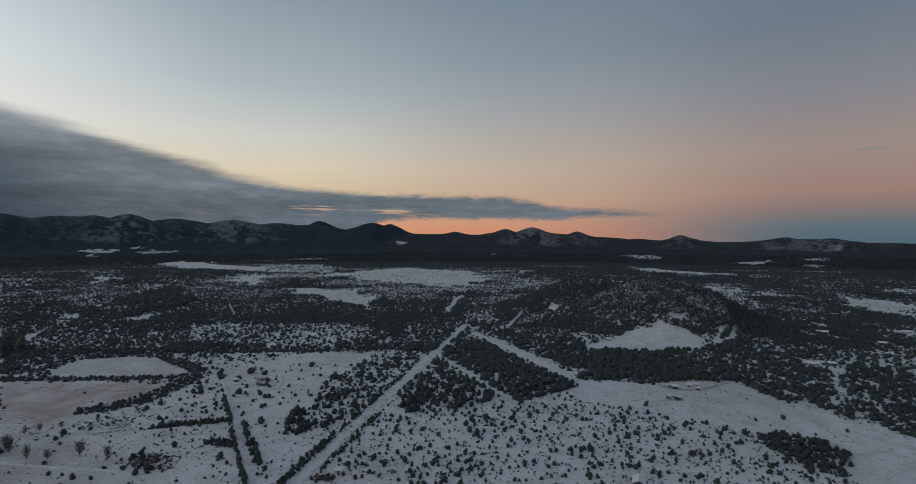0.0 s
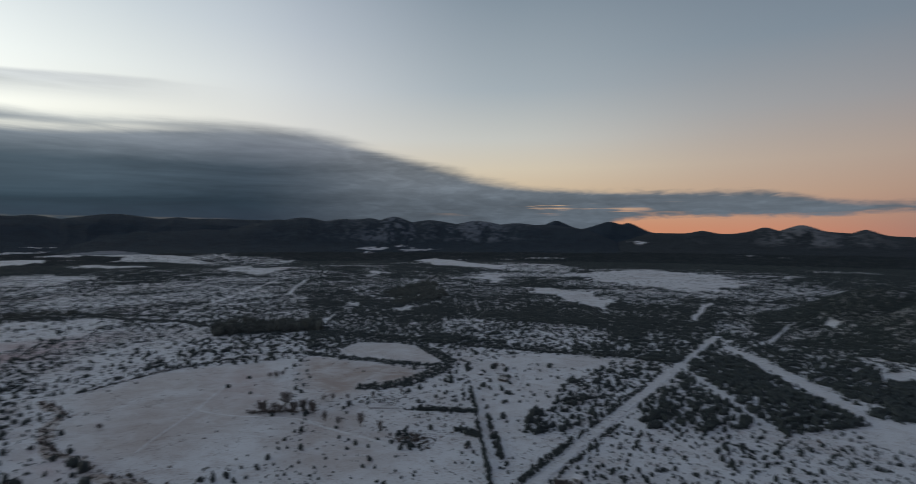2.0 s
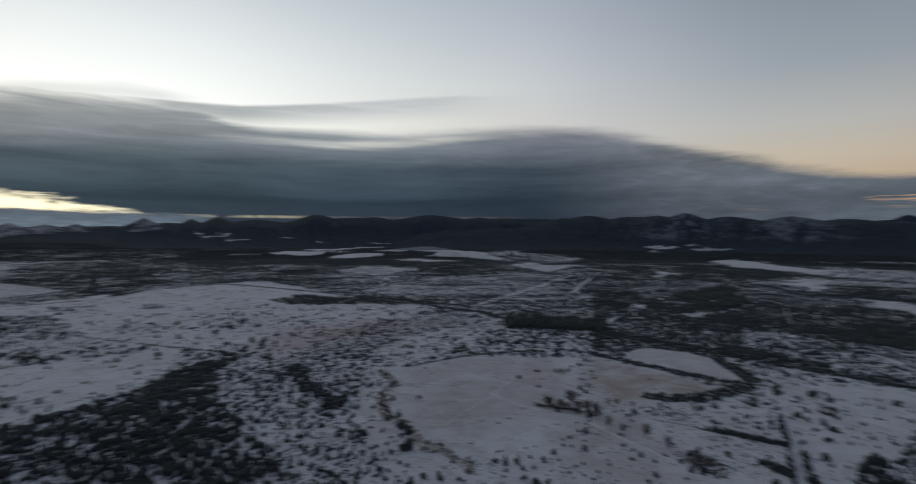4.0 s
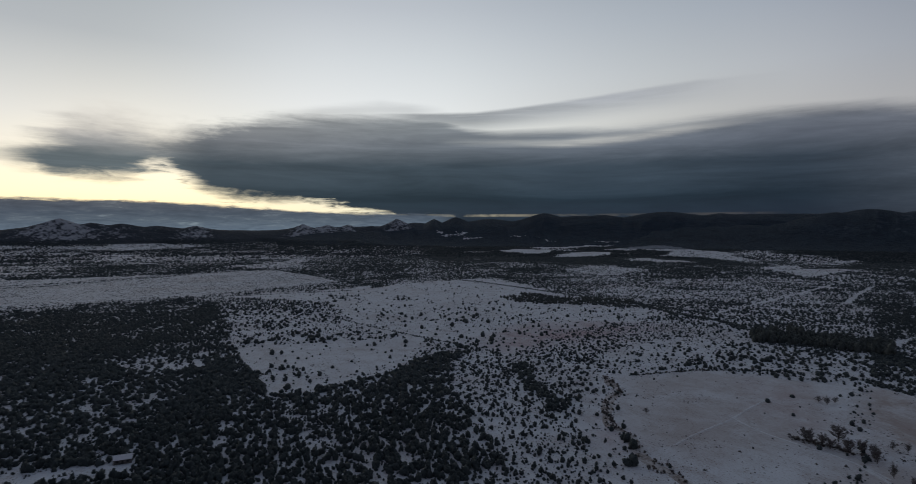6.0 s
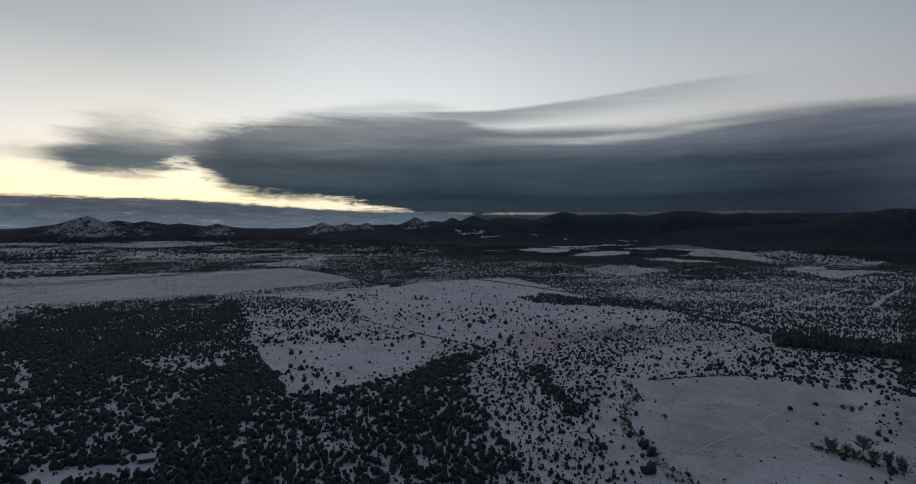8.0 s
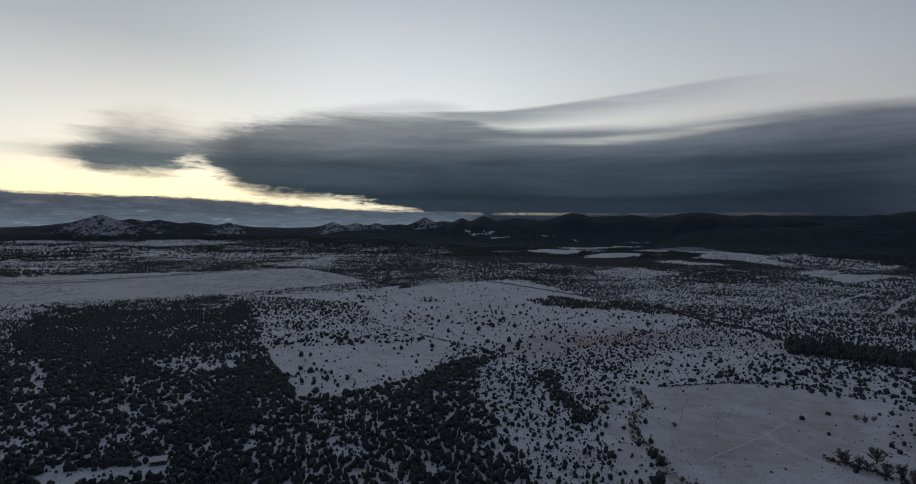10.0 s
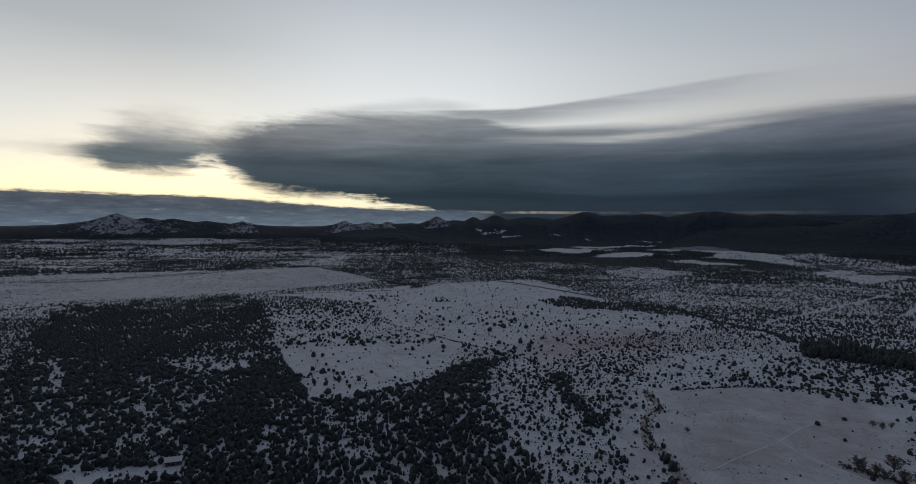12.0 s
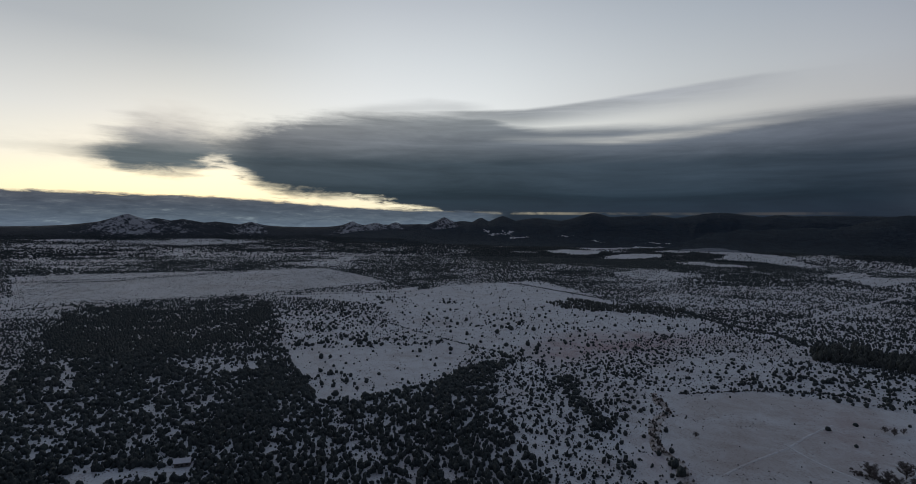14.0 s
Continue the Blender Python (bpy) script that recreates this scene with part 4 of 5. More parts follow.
# Far ranges: bearings of both ends (degrees to the left of ahead), the crest's degrees over the eye's level at both ends, the eye's height,
# distance, depth of the front slope, peaks (bearing, degrees, half width, how snowy), material, label
RANGES = [
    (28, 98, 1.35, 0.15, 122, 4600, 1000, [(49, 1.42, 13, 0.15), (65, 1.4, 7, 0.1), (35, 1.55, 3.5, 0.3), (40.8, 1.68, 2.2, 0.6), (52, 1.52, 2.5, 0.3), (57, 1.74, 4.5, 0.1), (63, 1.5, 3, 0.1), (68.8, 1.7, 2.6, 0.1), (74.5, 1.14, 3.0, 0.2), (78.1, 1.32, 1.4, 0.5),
      (80.4, 1.12, 0.9, 0.4), (82.3, 0.75, 1.8, 0.3)], M_HAZED_FOREST_MT, "long dark forested mountain range under cloud"),
    (8, 62, 0.95, 0.45, 111, 4380, 900, [(34, 1.5, 9, 0.2), (43, 1.6, 3.0, 0.2), (40.3, 1.8, 3.4, 0.5), (36.5, 1.72, 4.0, 0.6), (34, 1.82, 3.0, 0.7), (31.4, 2.02, 2.5, 1.2), (27.6, 1.66, 3.6, 0.7), (22.6, 1.62, 3.0, 1.2),
      (18.5, 1.36, 3.0, 0.6), (15.7, 1.22, 2.2, 0.4)], M_SNOW_MT, "wooded mountains with snow-streaked slopes"),
    (1, 20, 0.35, 0.7, 110, 4560, 700, [(14.4, 1.64, 1.8, 0.5), (9.0, 1.5, 2.2, 0.3), (7.2, 1.38, 1.6, 0.3), (5.0, 0.6, 1.8, 0.2)], M_HAZED_FOREST_MT, "two dark rounded mountains against the sunset"),
    (-22, 10, -0.2, 0.5, 110, 4420, 850, [(0.3, 0.6, 1.0, 0.5), (-5.0, 0.9, 1.5, 0.6), (-7.8, 1.09, 2.0, 1.3), (-9.0, 0.5, 4.2, 0.9), (-12.4, 0.66, 1.2, 0.8)], M_DUSTED_MT, "low wooded hills with patches of snow at sunset"),
    (-60, -13, -0.55, -0.35, 110, 4380, 850, [(-18, -0.05, 2.5, 0.2), (-22.4, 0.3, 1.3, 0.9), (-31.2, 0.11, 1.8, 1.0), (-34.6, 0.04, 1.7, 1.4), (-33, -0.03, 3.0, 1.0), (-38.9, -0.34, 1.0, 0.6)], M_DUSTED_MT, "low snow-dusted hills on the far horizon"),
    (77, 140, 0.02, -0.45, 126, 4420, 420, [(114.3, 0.97, 2.4, 1.25), (112.0, 0.62, 3.0, 0.75), (109.8, 0.56, 3.0, 0.6), (107.0, 0.36, 3.2, 0.5), (103.8, 0.37, 1.5, 1.0), (93.9, 0.55, 1.1, 1.15), (91.5, 0.44, 1.5, 1.1), (89.4, 0.5, 1.2, 1.0),
      (87, 0.36, 2.0, 0.3), (84.3, 1.1, 1.6, 1.05)], M_WHITE_MT, "snow-covered volcanic cones above the plain"),
]


def range_rise(x, y, spec):
    """How far a range stands over the plain at each place, and how open its woods are there."""
    az0, az1, base0, base1, eye, dist, deep, peaks = spec[:8]
    r, az = np.hypot(x, y), bearing_of(x, y)
    w = np.where(r < dist, (dist - r) / deep, (r - dist) / (4925 - dist))
    seed = int(dist) % 97
    wander = lattice(az * 100, r, 260, seed) + 0.5 * lattice(az * 100, r, 110, seed + 1) - 0.75
    at = az + 0.5 * wander * np.clip(2.5 * w, 0, 1)
    base = base0 + (base1 - base0) * (az - az0) / (az1 - az0)
    crest = base + 0.12 * (lattice(az * 100, 0 * r, 300, seed + 2) - 0.5)
    sharp = 1.7 if az0 < 70 else 1.3
    snowy = np.full(x.shape, 0.15 if az0 < 70 else 0.3)
    for pa, pe, pw, ps in peaks:
        bell = np.exp(-((np.abs(at - pa) / (pw * (1 + 1.4 * w))) ** sharp))
        crest = np.maximum(crest, base + (pe - base) * bell * (1 - 0.85 * np.clip(1.5 * w, 0, 1)))
        snowy = np.maximum(snowy, ps * np.clip(bell * 1.3, 0, 1))
    ends = np.clip(np.minimum(az - az0, az1 - az) / 6, 0, 1)
    crest = crest - 1.4 * (1 - ends) ** 2 + 0.02 * (lattice(az * 100, 0 * r, 9, seed + 3) - 0.5)
    way_out = np.stack([x, y]) / r * dist
    top = eye + dist * np.tan(np.radians(crest)) - height(*way_out)
    fall = 0.5 * (1 + np.cos(np.pi * np.clip(w, 0, 1)))
    spur = 1 - np.abs(2 * lattice(az * 100 + 60 * wander, r * 0.35, 120, seed + 5) - 1)
    lump = 0.12 * (spur - 0.5) + 0.1 * (lattice(x, y, 190, seed + 6) - 0.5)
    rise = np.maximum(0, top) * fall * (1 + lump * np.clip(w * 3, 0, 1)) * (ends > 0) * (w < 1)
    bare = lattice(az * 100 + 80 * wander, r * 0.45, 95, seed + 8) * 0.5 + spur * 0.4 + 0.5 * (lattice(az * 100, r, 38, seed + 9) - 0.5) + 0.5 * (lattice(az * 100, r, 15, seed + 10) - 0.5) + 0.06
    if az0 > 70:
        grain = lattice(az * 100, r, 22, seed + 11) * 0.6 + lattice(az * 100, r * 0.5, 9, seed + 12) * 0.5
        return rise, snowy * np.clip((fall + 0.5 * bare - 0.35) / 0.4, 0.25, 1) * (0.25 + 0.95 * grain)
    return rise, snowy * np.clip((bare - 0.3) * 2.2, 0, 1) * np.clip((fall - 0.2) / 0.3, 0, 1)


def land(x, y):
    """The lie of the land with the far ranges."""
    x, y = np.asarray(x, float), np.asarray(y, float)
    z = height(x, y)
    far = np.hypot(x, y) > 3300
    if far.any():
        z = np.where(far, z + np.max([range_rise(x, y, spec)[0] for spec in RANGES], axis=0), z)
    return z


def mountain_range(spec):
    az0, az1, _, _, _, dist, deep, _, mat, label = spec
    n = int((az1 - az0) / 0.1) + 1
    radii = np.concatenate([np.linspace(dist - deep, dist, 60), np.linspace(dist, 4925, 8)[1:]])
    rr, aa = np.meshgrid(radii, np.radians(np.linspace(az0, az1, n)), indexing="ij")
    x, y = (-rr * np.sin(aa)).ravel(), (rr * np.cos(aa)).ravel()
    rise, bare = range_rise(x, y, spec)
    sunk = np.where((rise < 0.5) | (rr.ravel() > 4920), -6.0, 0.2)
    me = mesh_from("mountain_range", np.stack([x, y, height(x, y) + rise + sunk], -1), grid_faces(len(radii), n), mat, True)
    cover, _ = cover_at(x, y, False)
    give(me, "open", np.maximum(bare, 2 * np.clip((0.3 - cover) / 0.25, 0, 1)))
    tagged(new("mountain_range", me), label, "mountain", kind="structure")


for spec in RANGES:
    mountain_range(spec)


def lobes(n, seed, flat=0.8, clumps=1.0):
    """One crown of n uneven clumps, about 1 across its half width and 1 high."""
    rng = np.random.default_rng(seed)
    octa = np.array([(1, 0, 0), (0, 1, 0), (-1, 0, 0), (0, -1, 0), (0, 0, 1), (0, 0, -1)], float)
    face = np.array([(0, 1, 4), (1, 2, 4), (2, 3, 4), (3, 0, 4), (1, 0, 5), (2, 1, 5), (3, 2, 5), (0, 3, 5)])
    vs, fs = [], []
    for i in range(n):
        a, h = rng.random() * 6.283 + i * 2.4, (i + 0.5) / n
        reach = (0.78 - 0.5 * h * h) * (0.5 + 0.5 * rng.random()) if n > 1 else 0
        size = (0.62 if n < 4 else 0.5 if n < 8 else 0.4 if n < 16 else 0.26) * (0.75 + 0.5 * rng.random()) * clumps
        c = np.array([math.cos(a) * reach, math.sin(a) * reach, 0.18 + 0.66 * h * (0.85 + 0.3 * rng.random())])
        tilt = np.array(Euler(rng.random(3) * 1.2).to_matrix())
        v = octa * size * (0.75 + 0.5 * rng.random((6, 1))) * (1, 1, flat)
        vs.append(v @ tilt.T + c)
        fs.append(face + 6 * i)
    v = np.concatenate(vs)
    v[:, 2] = np.maximum(v[:, 2], 0.0)
    return v, np.concatenate(fs)


def dome(sides, seed, tiers=2):
    """One rounded bush about 1 in half width and 1 high, with an uneven rim."""
    rng = np.random.default_rng(seed)
    rings = {1: [(1.0, 0.0)], 2: [(0.92, 0.05), (0.8, 0.62)], 3: [(0.74, 0.0), (1.0, 0.36), (0.68, 0.8)]}[tiers]
    vs = []
    for wide, up in rings:
        for i in range(sides):
            a = (i + 0.5 * rng.random()) * 6.283 / sides
            w = wide * (0.8 + 0.4 * rng.random())
            vs.append((w * math.cos(a), w * math.sin(a), up * (0.8 + 0.4 * rng.random())))
    vs.append((0.3 * rng.random() - 0.15, 0.3 * rng.random() - 0.15, 0.95 + 0.1 * rng.random()))
    fs = []
    for t in range(len(rings) - 1):
        for i in range(sides):
            p, q = t * sides + i, t * sides + (i + 1) % sides
            fs += [(p, q, q + sides), (p, q + sides, p + sides)]
    last = (len(rings) - 1) * sides
    fs += [(last + i, last + (i + 1) % sides, len(vs) - 1) for i in range(sides)]
    return np.array(vs), np.array(fs)


def stub(seed):
    """A far bush as a few faces: a three-sided drum with a slanting top."""
    rng = np.random.default_rng(seed)
    turn = np.arange(3) * 2.094 + rng.random()
    low = [(0.95 * math.cos(a), 0.95 * math.sin(a), 0.0) for a in turn]
    top = [(0.62 * (0.8 + 0.4 * rng.random()) * math.cos(a + 0.5), 0.62 * (0.8 + 0.4 * rng.random()) * math.sin(a + 0.5), 0.8 + 0.35 * rng.random()) for a in turn]
    sides = [f for i in range(3) for f in ((i, (i + 1) % 3, 3 + i), ((i + 1) % 3, 3 + (i + 1) % 3, 3 + i))]
    return np.array(low + top), np.array(sides + [(3, 4, 5)])


def bush(n, seed):
    """A rounded bush with n clumps standing out of it."""
    v, f = dome(6, seed, 3)
    w, g = lobes(n, seed + 500, 0.85, 0.8)
    return np.concatenate([v * (0.8, 0.8, 0.92), w]), np.concatenate([f, g + len(v)])


def scatter(r0, r1, cell, crown, tall, seed, az0=-46, az1=129):
    """Random places in a ring of the plan, thinned by the cover. Returns x, y, half width, height of each tree."""
    rng = np.random.default_rng(seed)
    n = int(r1 / cell) + 1
    i, j = (a.ravel() for a in np.meshgrid(np.arange(-n, n), np.arange(-n, n), indexing="ij"))
    r, az = np.hypot(i, j) * cell, np.degrees(np.arctan2(-i, j))
    m = (r > r0) & (r < r1) & (az > az0) & (az < az1)
    i, j = i[m], j[m]
    count = len(i)
    x, y = (i + rng.random(count)) * cell, (j + rng.random(count)) * cell
    r = np.hypot(x, y)
    c, grown = cover_at(x, y)
    half = crown * np.exp(rng.normal(-0.05, 0.62, count)) * (0.55 + 1.1 * c)
    half = np.clip(half, crown * 0.22, crown * (2.0 + 0.7 * c)) * grown
    high = half * tall * (0.8 + 0.5 * rng.random(count))
    z = height(x, y)
    slope = np.clip((115 - z) / r + (height(x * 1.01, y * 1.01) - z) / (0.01 * r), 0.03, 1.0)
    mean = crown * (0.66 + 1.1 * c) * grown
    hidden = 0.5 * 2 * mean * (mean * tall / slope + 1.4 * mean)
    # thinned evenly where dense, at random where sparse
    rank = np.mod(52.9829189 * np.mod(0.06711056 * i + 0.00583715 * j, 1.0) + rng.random(count) * np.where(c > 0.4, 0.95, 1.0), 1.0)
    keep = rank < -np.log(1 - c) / hidden * cell ** 2
    return [a[keep] for a in (x, y, half, high, c)]


def woods(name, trees, shapes, mat, label, category, seed):
    """All trees of one kind over a stretch of land, as one mesh."""
    x, y, half, high = trees
    rng = np.random.default_rng(seed)
    z = land(x, y) - 0.05
    kind, spin = rng.integers(0, len(shapes), len(x)), rng.random(len(x)) * 6.283
    vs, fs, base = [], [], 0
    for q, (v, f) in enumerate(shapes):
        m = np.flatnonzero(kind == q)
        if not len(m):
            continue
        c, s = np.cos(spin[m])[:, None], np.sin(spin[m])[:, None]
        px = (v[:, 0] * c - v[:, 1] * s) * half[m, None] + x[m, None]
        py = (v[:, 0] * s + v[:, 1] * c) * half[m, None] + y[m, None]
        pz = v[:, 2] * high[m, None] + z[m, None]
        vs.append(np.stack([px, py, pz], -1).reshape(-1, 3))
        fs.append((f[None] + (np.arange(len(m)) * len(v))[:, None, None] + base).reshape(-1, 3))
        base += len(m) * len(v)
    ob = new(name, mesh_from(name, np.concatenate(vs), np.concatenate(fs), mat, True))
    return tagged(ob, label, category, kind="stuff")


near = scatter(205, 640, 1.2, 0.95, 1.5, 11)
order = np.argsort(np.hypot(near[0], near[1]) - 60 * (near[2] > 0.8))
near = [a[order] for a in near]
single, rest = [a[:300] for a in near[:4]], [a[300:] for a in near]
out, dense = np.hypot(rest[0], rest[1]) > 390, rest[4] > 0.4
woods("woodland", [a[dense & ~out] for a in rest[:4]], [bush(4, s) for s in range(10)], M_LEAF, "dense dark juniper woodland standing in snow", "woodland", 21)
woods("woodland", [a[dense & out] for a in rest[:4]], [dome(4, s + 10, 2) for s in range(12)], M_LEAF, "dense dark juniper woodland beyond the fields", "woodland", 26)
woods("scrub", [a[~dense & ~out] for a in rest[:4]], [bush(3, s + 20) for s in range(10)], M_LEAF, "scattered dark juniper bushes on snow", "scrub", 22)
woods("scrub", [a[~dense & out] for a in rest[:4]], [dome(5, s + 30, 3) for s in range(8)], M_LEAF, "scattered dark juniper bushes across snowy pasture", "scrub", 27)
mid = scatter(640, 950, 1.4, 0.78, 1.5, 12)
large = (mid[2] > 1.0) & (mid[4] < 0.4)
woods("far_woodland", [a[~large] for a in mid[:4]], [stub(s + 40) for s in range(12)], M_LEAF, "juniper scrub thinning across the snowy plain", "woodland", 23)
woods("far_junipers", [a[large] for a in mid[:4]], [dome(4, s + 45, 3) for s in range(12)], M_LEAF, "large round junipers far out on open snow", "woodland", 29)
mid = scatter(950, 1500, 1.6, 0.87, 1.6, 15)
woods("far_woodland", mid[:4], [dome(3, s + 50, 1) for s in range(12)], M_LEAF, "fine dark scrub on the distant plain", "woodland", 28)
far = scatter(1500, 2600, 2.5, 1.2, 1.6, 13)
woods("distant_woodland", far[:4], [dome(3, s + 60, 1) for s in range(8)], M_LEAF, "distant dark scrub with snowy gaps", "woodland", 24)
edge_trees = scatter(2600, 4500, 5.2, 2.2, 1.3, 14)
edge_trees = [a[land(*edge_trees[:2]) < height(*edge_trees[:2]) + np.where(bearing_of(*edge_trees[:2]) > 86, 16, 2)] for a in edge_trees]
woods("distant_forest", edge_trees[:4], [dome(3, s + 80, 1) for s in range(8)], M_PINE, "dark forest covering the far plain", "forest", 25)


rng_tuft = np.random.default_rng(77)
r, az = 205 + 695 * rng_tuft.random(60000) ** 0.7, np.radians(-46 + 175 * rng_tuft.random(60000))
x, y = -r * np.sin(az), r * np.cos(az)
c, _ = cover_at(x, y)
m = np.flatnonzero((c < 0.4) & (lattice(x, y, 40, 61) * 0.6 + lattice(x, y, 12, 62) * 0.5 + 0.25 * rng_tuft.random(len(x)) > 0.72))
half = 0.32 * np.exp(rng_tuft.normal(0, 0.4, len(m)))
woods("sagebrush", (x[m], y[m], half, half * 1.1), [dome(4, s + 200, 1) for s in range(8)], M_BRUSH, "low grey-brown sagebrush and grass tufts poking through snow", "brush", 46)


def grove(outline, count, half, high, seed, label):
    """A close stand of tall trees within an outline."""
    rng = np.random.default_rng(seed)
    p = np.array(outline, float)
    x, y = (p[:, i].min() + rng.random(count * 6) * np.ptp(p[:, i]) for i in (0, 1))
    u, v = x + 26 * (lattice(x, y, 14, 8) - 0.5), y + 26 * (lattice(x, y, 14, 9) - 0.5)
    m = np.flatnonzero(inside(u, v, outline))[:count]
    size = np.exp(rng.normal(0, 0.25, len(m)))
    woods("grove", (x[m], y[m], half * size, high * size), [bush(4, s + 90) for s in range(6)], M_GROVE, label, "woodland", seed)


grove([(-507, 435), (-557, 484), (-512, 530), (-457, 570), (-412, 513), (-458, 473)], 560, 2.3, 6.6, 51, "close dark grove of tall pines on the plain")
grove(BELT, 800, 1.5, 3.4, 52, "dark belt of pines across open snow")
grove([(-580, 918), (-635, 1200), (-428, 882), (-450, 751)], 500, 3.0, 6.0, 53, "dark stand of pines among scrub")


def part(name, bm, mat, parent, label=""):
    """Links a bmesh as one mesh object under a thing or a part."""
    me = bpy.data.meshes.new(name)
    bm.to_mesh(me)
    bm.free()
    me.materials.append(mat)
    ob = new(name, me)
    ob.parent = parent
    if label:
        ob["label"] = label
    return ob


def tube(bm, points, radii, sides=6):
    """A tapered tube through the points."""
    rings = []
    for i, (p, r) in enumerate(zip(points, radii)):
        d = (Vector(points[min(i + 1, len(points) - 1)]) - Vector(points[max(i - 1, 0)])).normalized()
        q = d.to_track_quat("Z", "Y")
        rings.append([bm.verts.new(Vector(p) + q @ Vector((r * math.cos(6.283 * s / sides), r * math.sin(6.283 * s / sides), 0))) for s in range(sides)])
    for a, b in zip(rings, rings[1:]):
        for s in range(sides):
            bm.faces.new((a[s], a[(s + 1) % sides], b[(s + 1) % sides], b[s]))
    bm.faces.new(rings[-1])


def juniper(seed):
    """One juniper about 1 m in half width and 1 m high: trunk with limbs, and a crown of clumps."""
    rng = random.Random(seed)
    tree = tagged(new("juniper_tree"), "dark green juniper standing in thin snow", "tree", "junipers on the snow")
    bm = bmesh.new()
    tube(bm, [(0, 0, -0.05), (0.03, 0.02, 0.25), (0.0, 0.04, 0.6)], [0.09, 0.07, 0.03], 6)
    for i in range(4):
        a = i * 1.57 + rng.random()
        tube(bm, [(0, 0, 0.15), (0.3 * math.cos(a), 0.3 * math.sin(a), 0.35), (0.55 * math.cos(a), 0.55 * math.sin(a), 0.5)], [0.045, 0.03, 0.012], 5)
    part("trunk", bm, M_BARK, tree, "grey juniper trunk and limbs")
    v, f = lobes(38, 300 + seed, 0.85, 1.0)
    crown = new("crown", mesh_from("crown", v, f, M_LEAF_ONE, False))
    crown.parent = tree
    return tree


protos = [juniper(s) for s in range(6)]
pick = random.Random(5)
for i, (x, y, half, high) in enumerate(zip(*single)):
    z = float(height(x, y))
    m = Matrix.Translation((x, y, z)) @ pose(0, 0, 0, 0, 0, pick.random() * 360) @ Matrix.Diagonal((half, half, high, 1))
    t = protos[i] if i < len(protos) else copy_thing(protos[i % len(protos)], Matrix.Identity(4))
    t.matrix_basis = m



# ---------------------------------------------------------------- bare trees, brush, fences, buildings
def bare_tree(seed, label, group):
    """A leafless tree, about 1 high: forked trunk, limbs, and fine twigs."""
    rng = random.Random(seed)
    tree = tagged(new("bare_tree"), label, "tree", group)
    trunk, twigs = bmesh.new(), bmesh.new()
    tube(trunk, [(0, 0, -0.05), (0.01, 0.0, 0.2), (0.0, 0.02, 0.5), (0.02, 0.0, 0.8)], [0.032, 0.026, 0.016, 0.006], 6)
    for i in range(16):
        a, start = i * 2.4 + rng.random(), 0.1 + 0.035 * i
        lean = (0.2 + 0.26 * rng.random()) * (1.15 - 0.7 * start)
        mid_p = Vector((lean * 0.6 * math.cos(a), lean * 0.6 * math.sin(a), start + 0.1 + 0.06 * rng.random()))
        end = Vector((lean * math.cos(a + 0.3), lean * math.sin(a + 0.3), min(1.0, mid_p.z + 0.12 + 0.16 * rng.random())))
        root = Vector((0, 0, start))
        tube(trunk, [root, mid_p, end], [0.015, 0.01, 0.004], 4)
        for q in range(22):
            s = 0.15 + 0.85 * rng.random()
            p = mid_p.lerp(end, s) if q % 2 else root.lerp(mid_p, s)
            d = Vector((rng.gauss(0, 0.8), rng.gauss(0, 0.8), 0.3 + rng.random())).normalized() * (0.06 + 0.1 * rng.random())
            tube(twigs, [p, p + d], [0.009, 0.005], 3)
            for _ in range(3):
                e = Vector((rng.gauss(0, 1), rng.gauss(0, 1), 0.6)).normalized() * 0.07
                tube(twigs, [p + d * 0.5, p + d * 0.5 + e], [0.0055, 0.0025], 3)
    part("trunk", trunk, M_BARK, tree)
    part("crown", twigs, M_TWIG, tree, "fine leafless grey-brown twigs")
    return tree


spin = random.Random(9)


def plant(kinds, spots, spread=1.15):
    """Sets copies of the kinds at x, y with their height."""
    for i, (x, y, h) in enumerate(spots):
        t = kinds[i] if i < len(kinds) else copy_thing(kinds[i % len(kinds)], Matrix.Identity(4))
        wide = h * spread * (1 + 0.4 * spin.random())
        t.matrix_basis = Matrix.Translation((x, y, float(height(x, y)))) @ pose(0, 0, 0, 0, 0, spin.random() * 360) @ Matrix.Diagonal((wide, wide, h, 1))


plant([bare_tree(s, "leafless grey tree beside a snowy meadow", "bare trees by the meadow") for s in (1, 2, 3)],
      [(-188, 268, 8.5), (-173, 266, 7), (-212, 265, 7.5), (-202, 265, 5), (-227, 273, 8), (-240, 299, 5), (-235, 303, 5), (-227, 309, 4), (-211, 316, 5), (-236, 282, 6)], 0.72)
plant([bare_tree(s, "spreading leafless cottonwood in a snowy meadow", "cottonwoods in the meadow") for s in (4, 5, 6)],
      [(-261, 263, 8), (-257, 262, 5.5), (-253, 266, 7), (-248, 266, 6.5), (-256, 280, 10), (-240, 269, 8.5), (-240, 278, 7.5), (-234, 279, 6), (-318, 330, 4), (-312, 331, 5.5), (-313, 339, 4.5),
       (-323, 199, 3.5), (-165, 437, 5), (-160, 440, 4)])


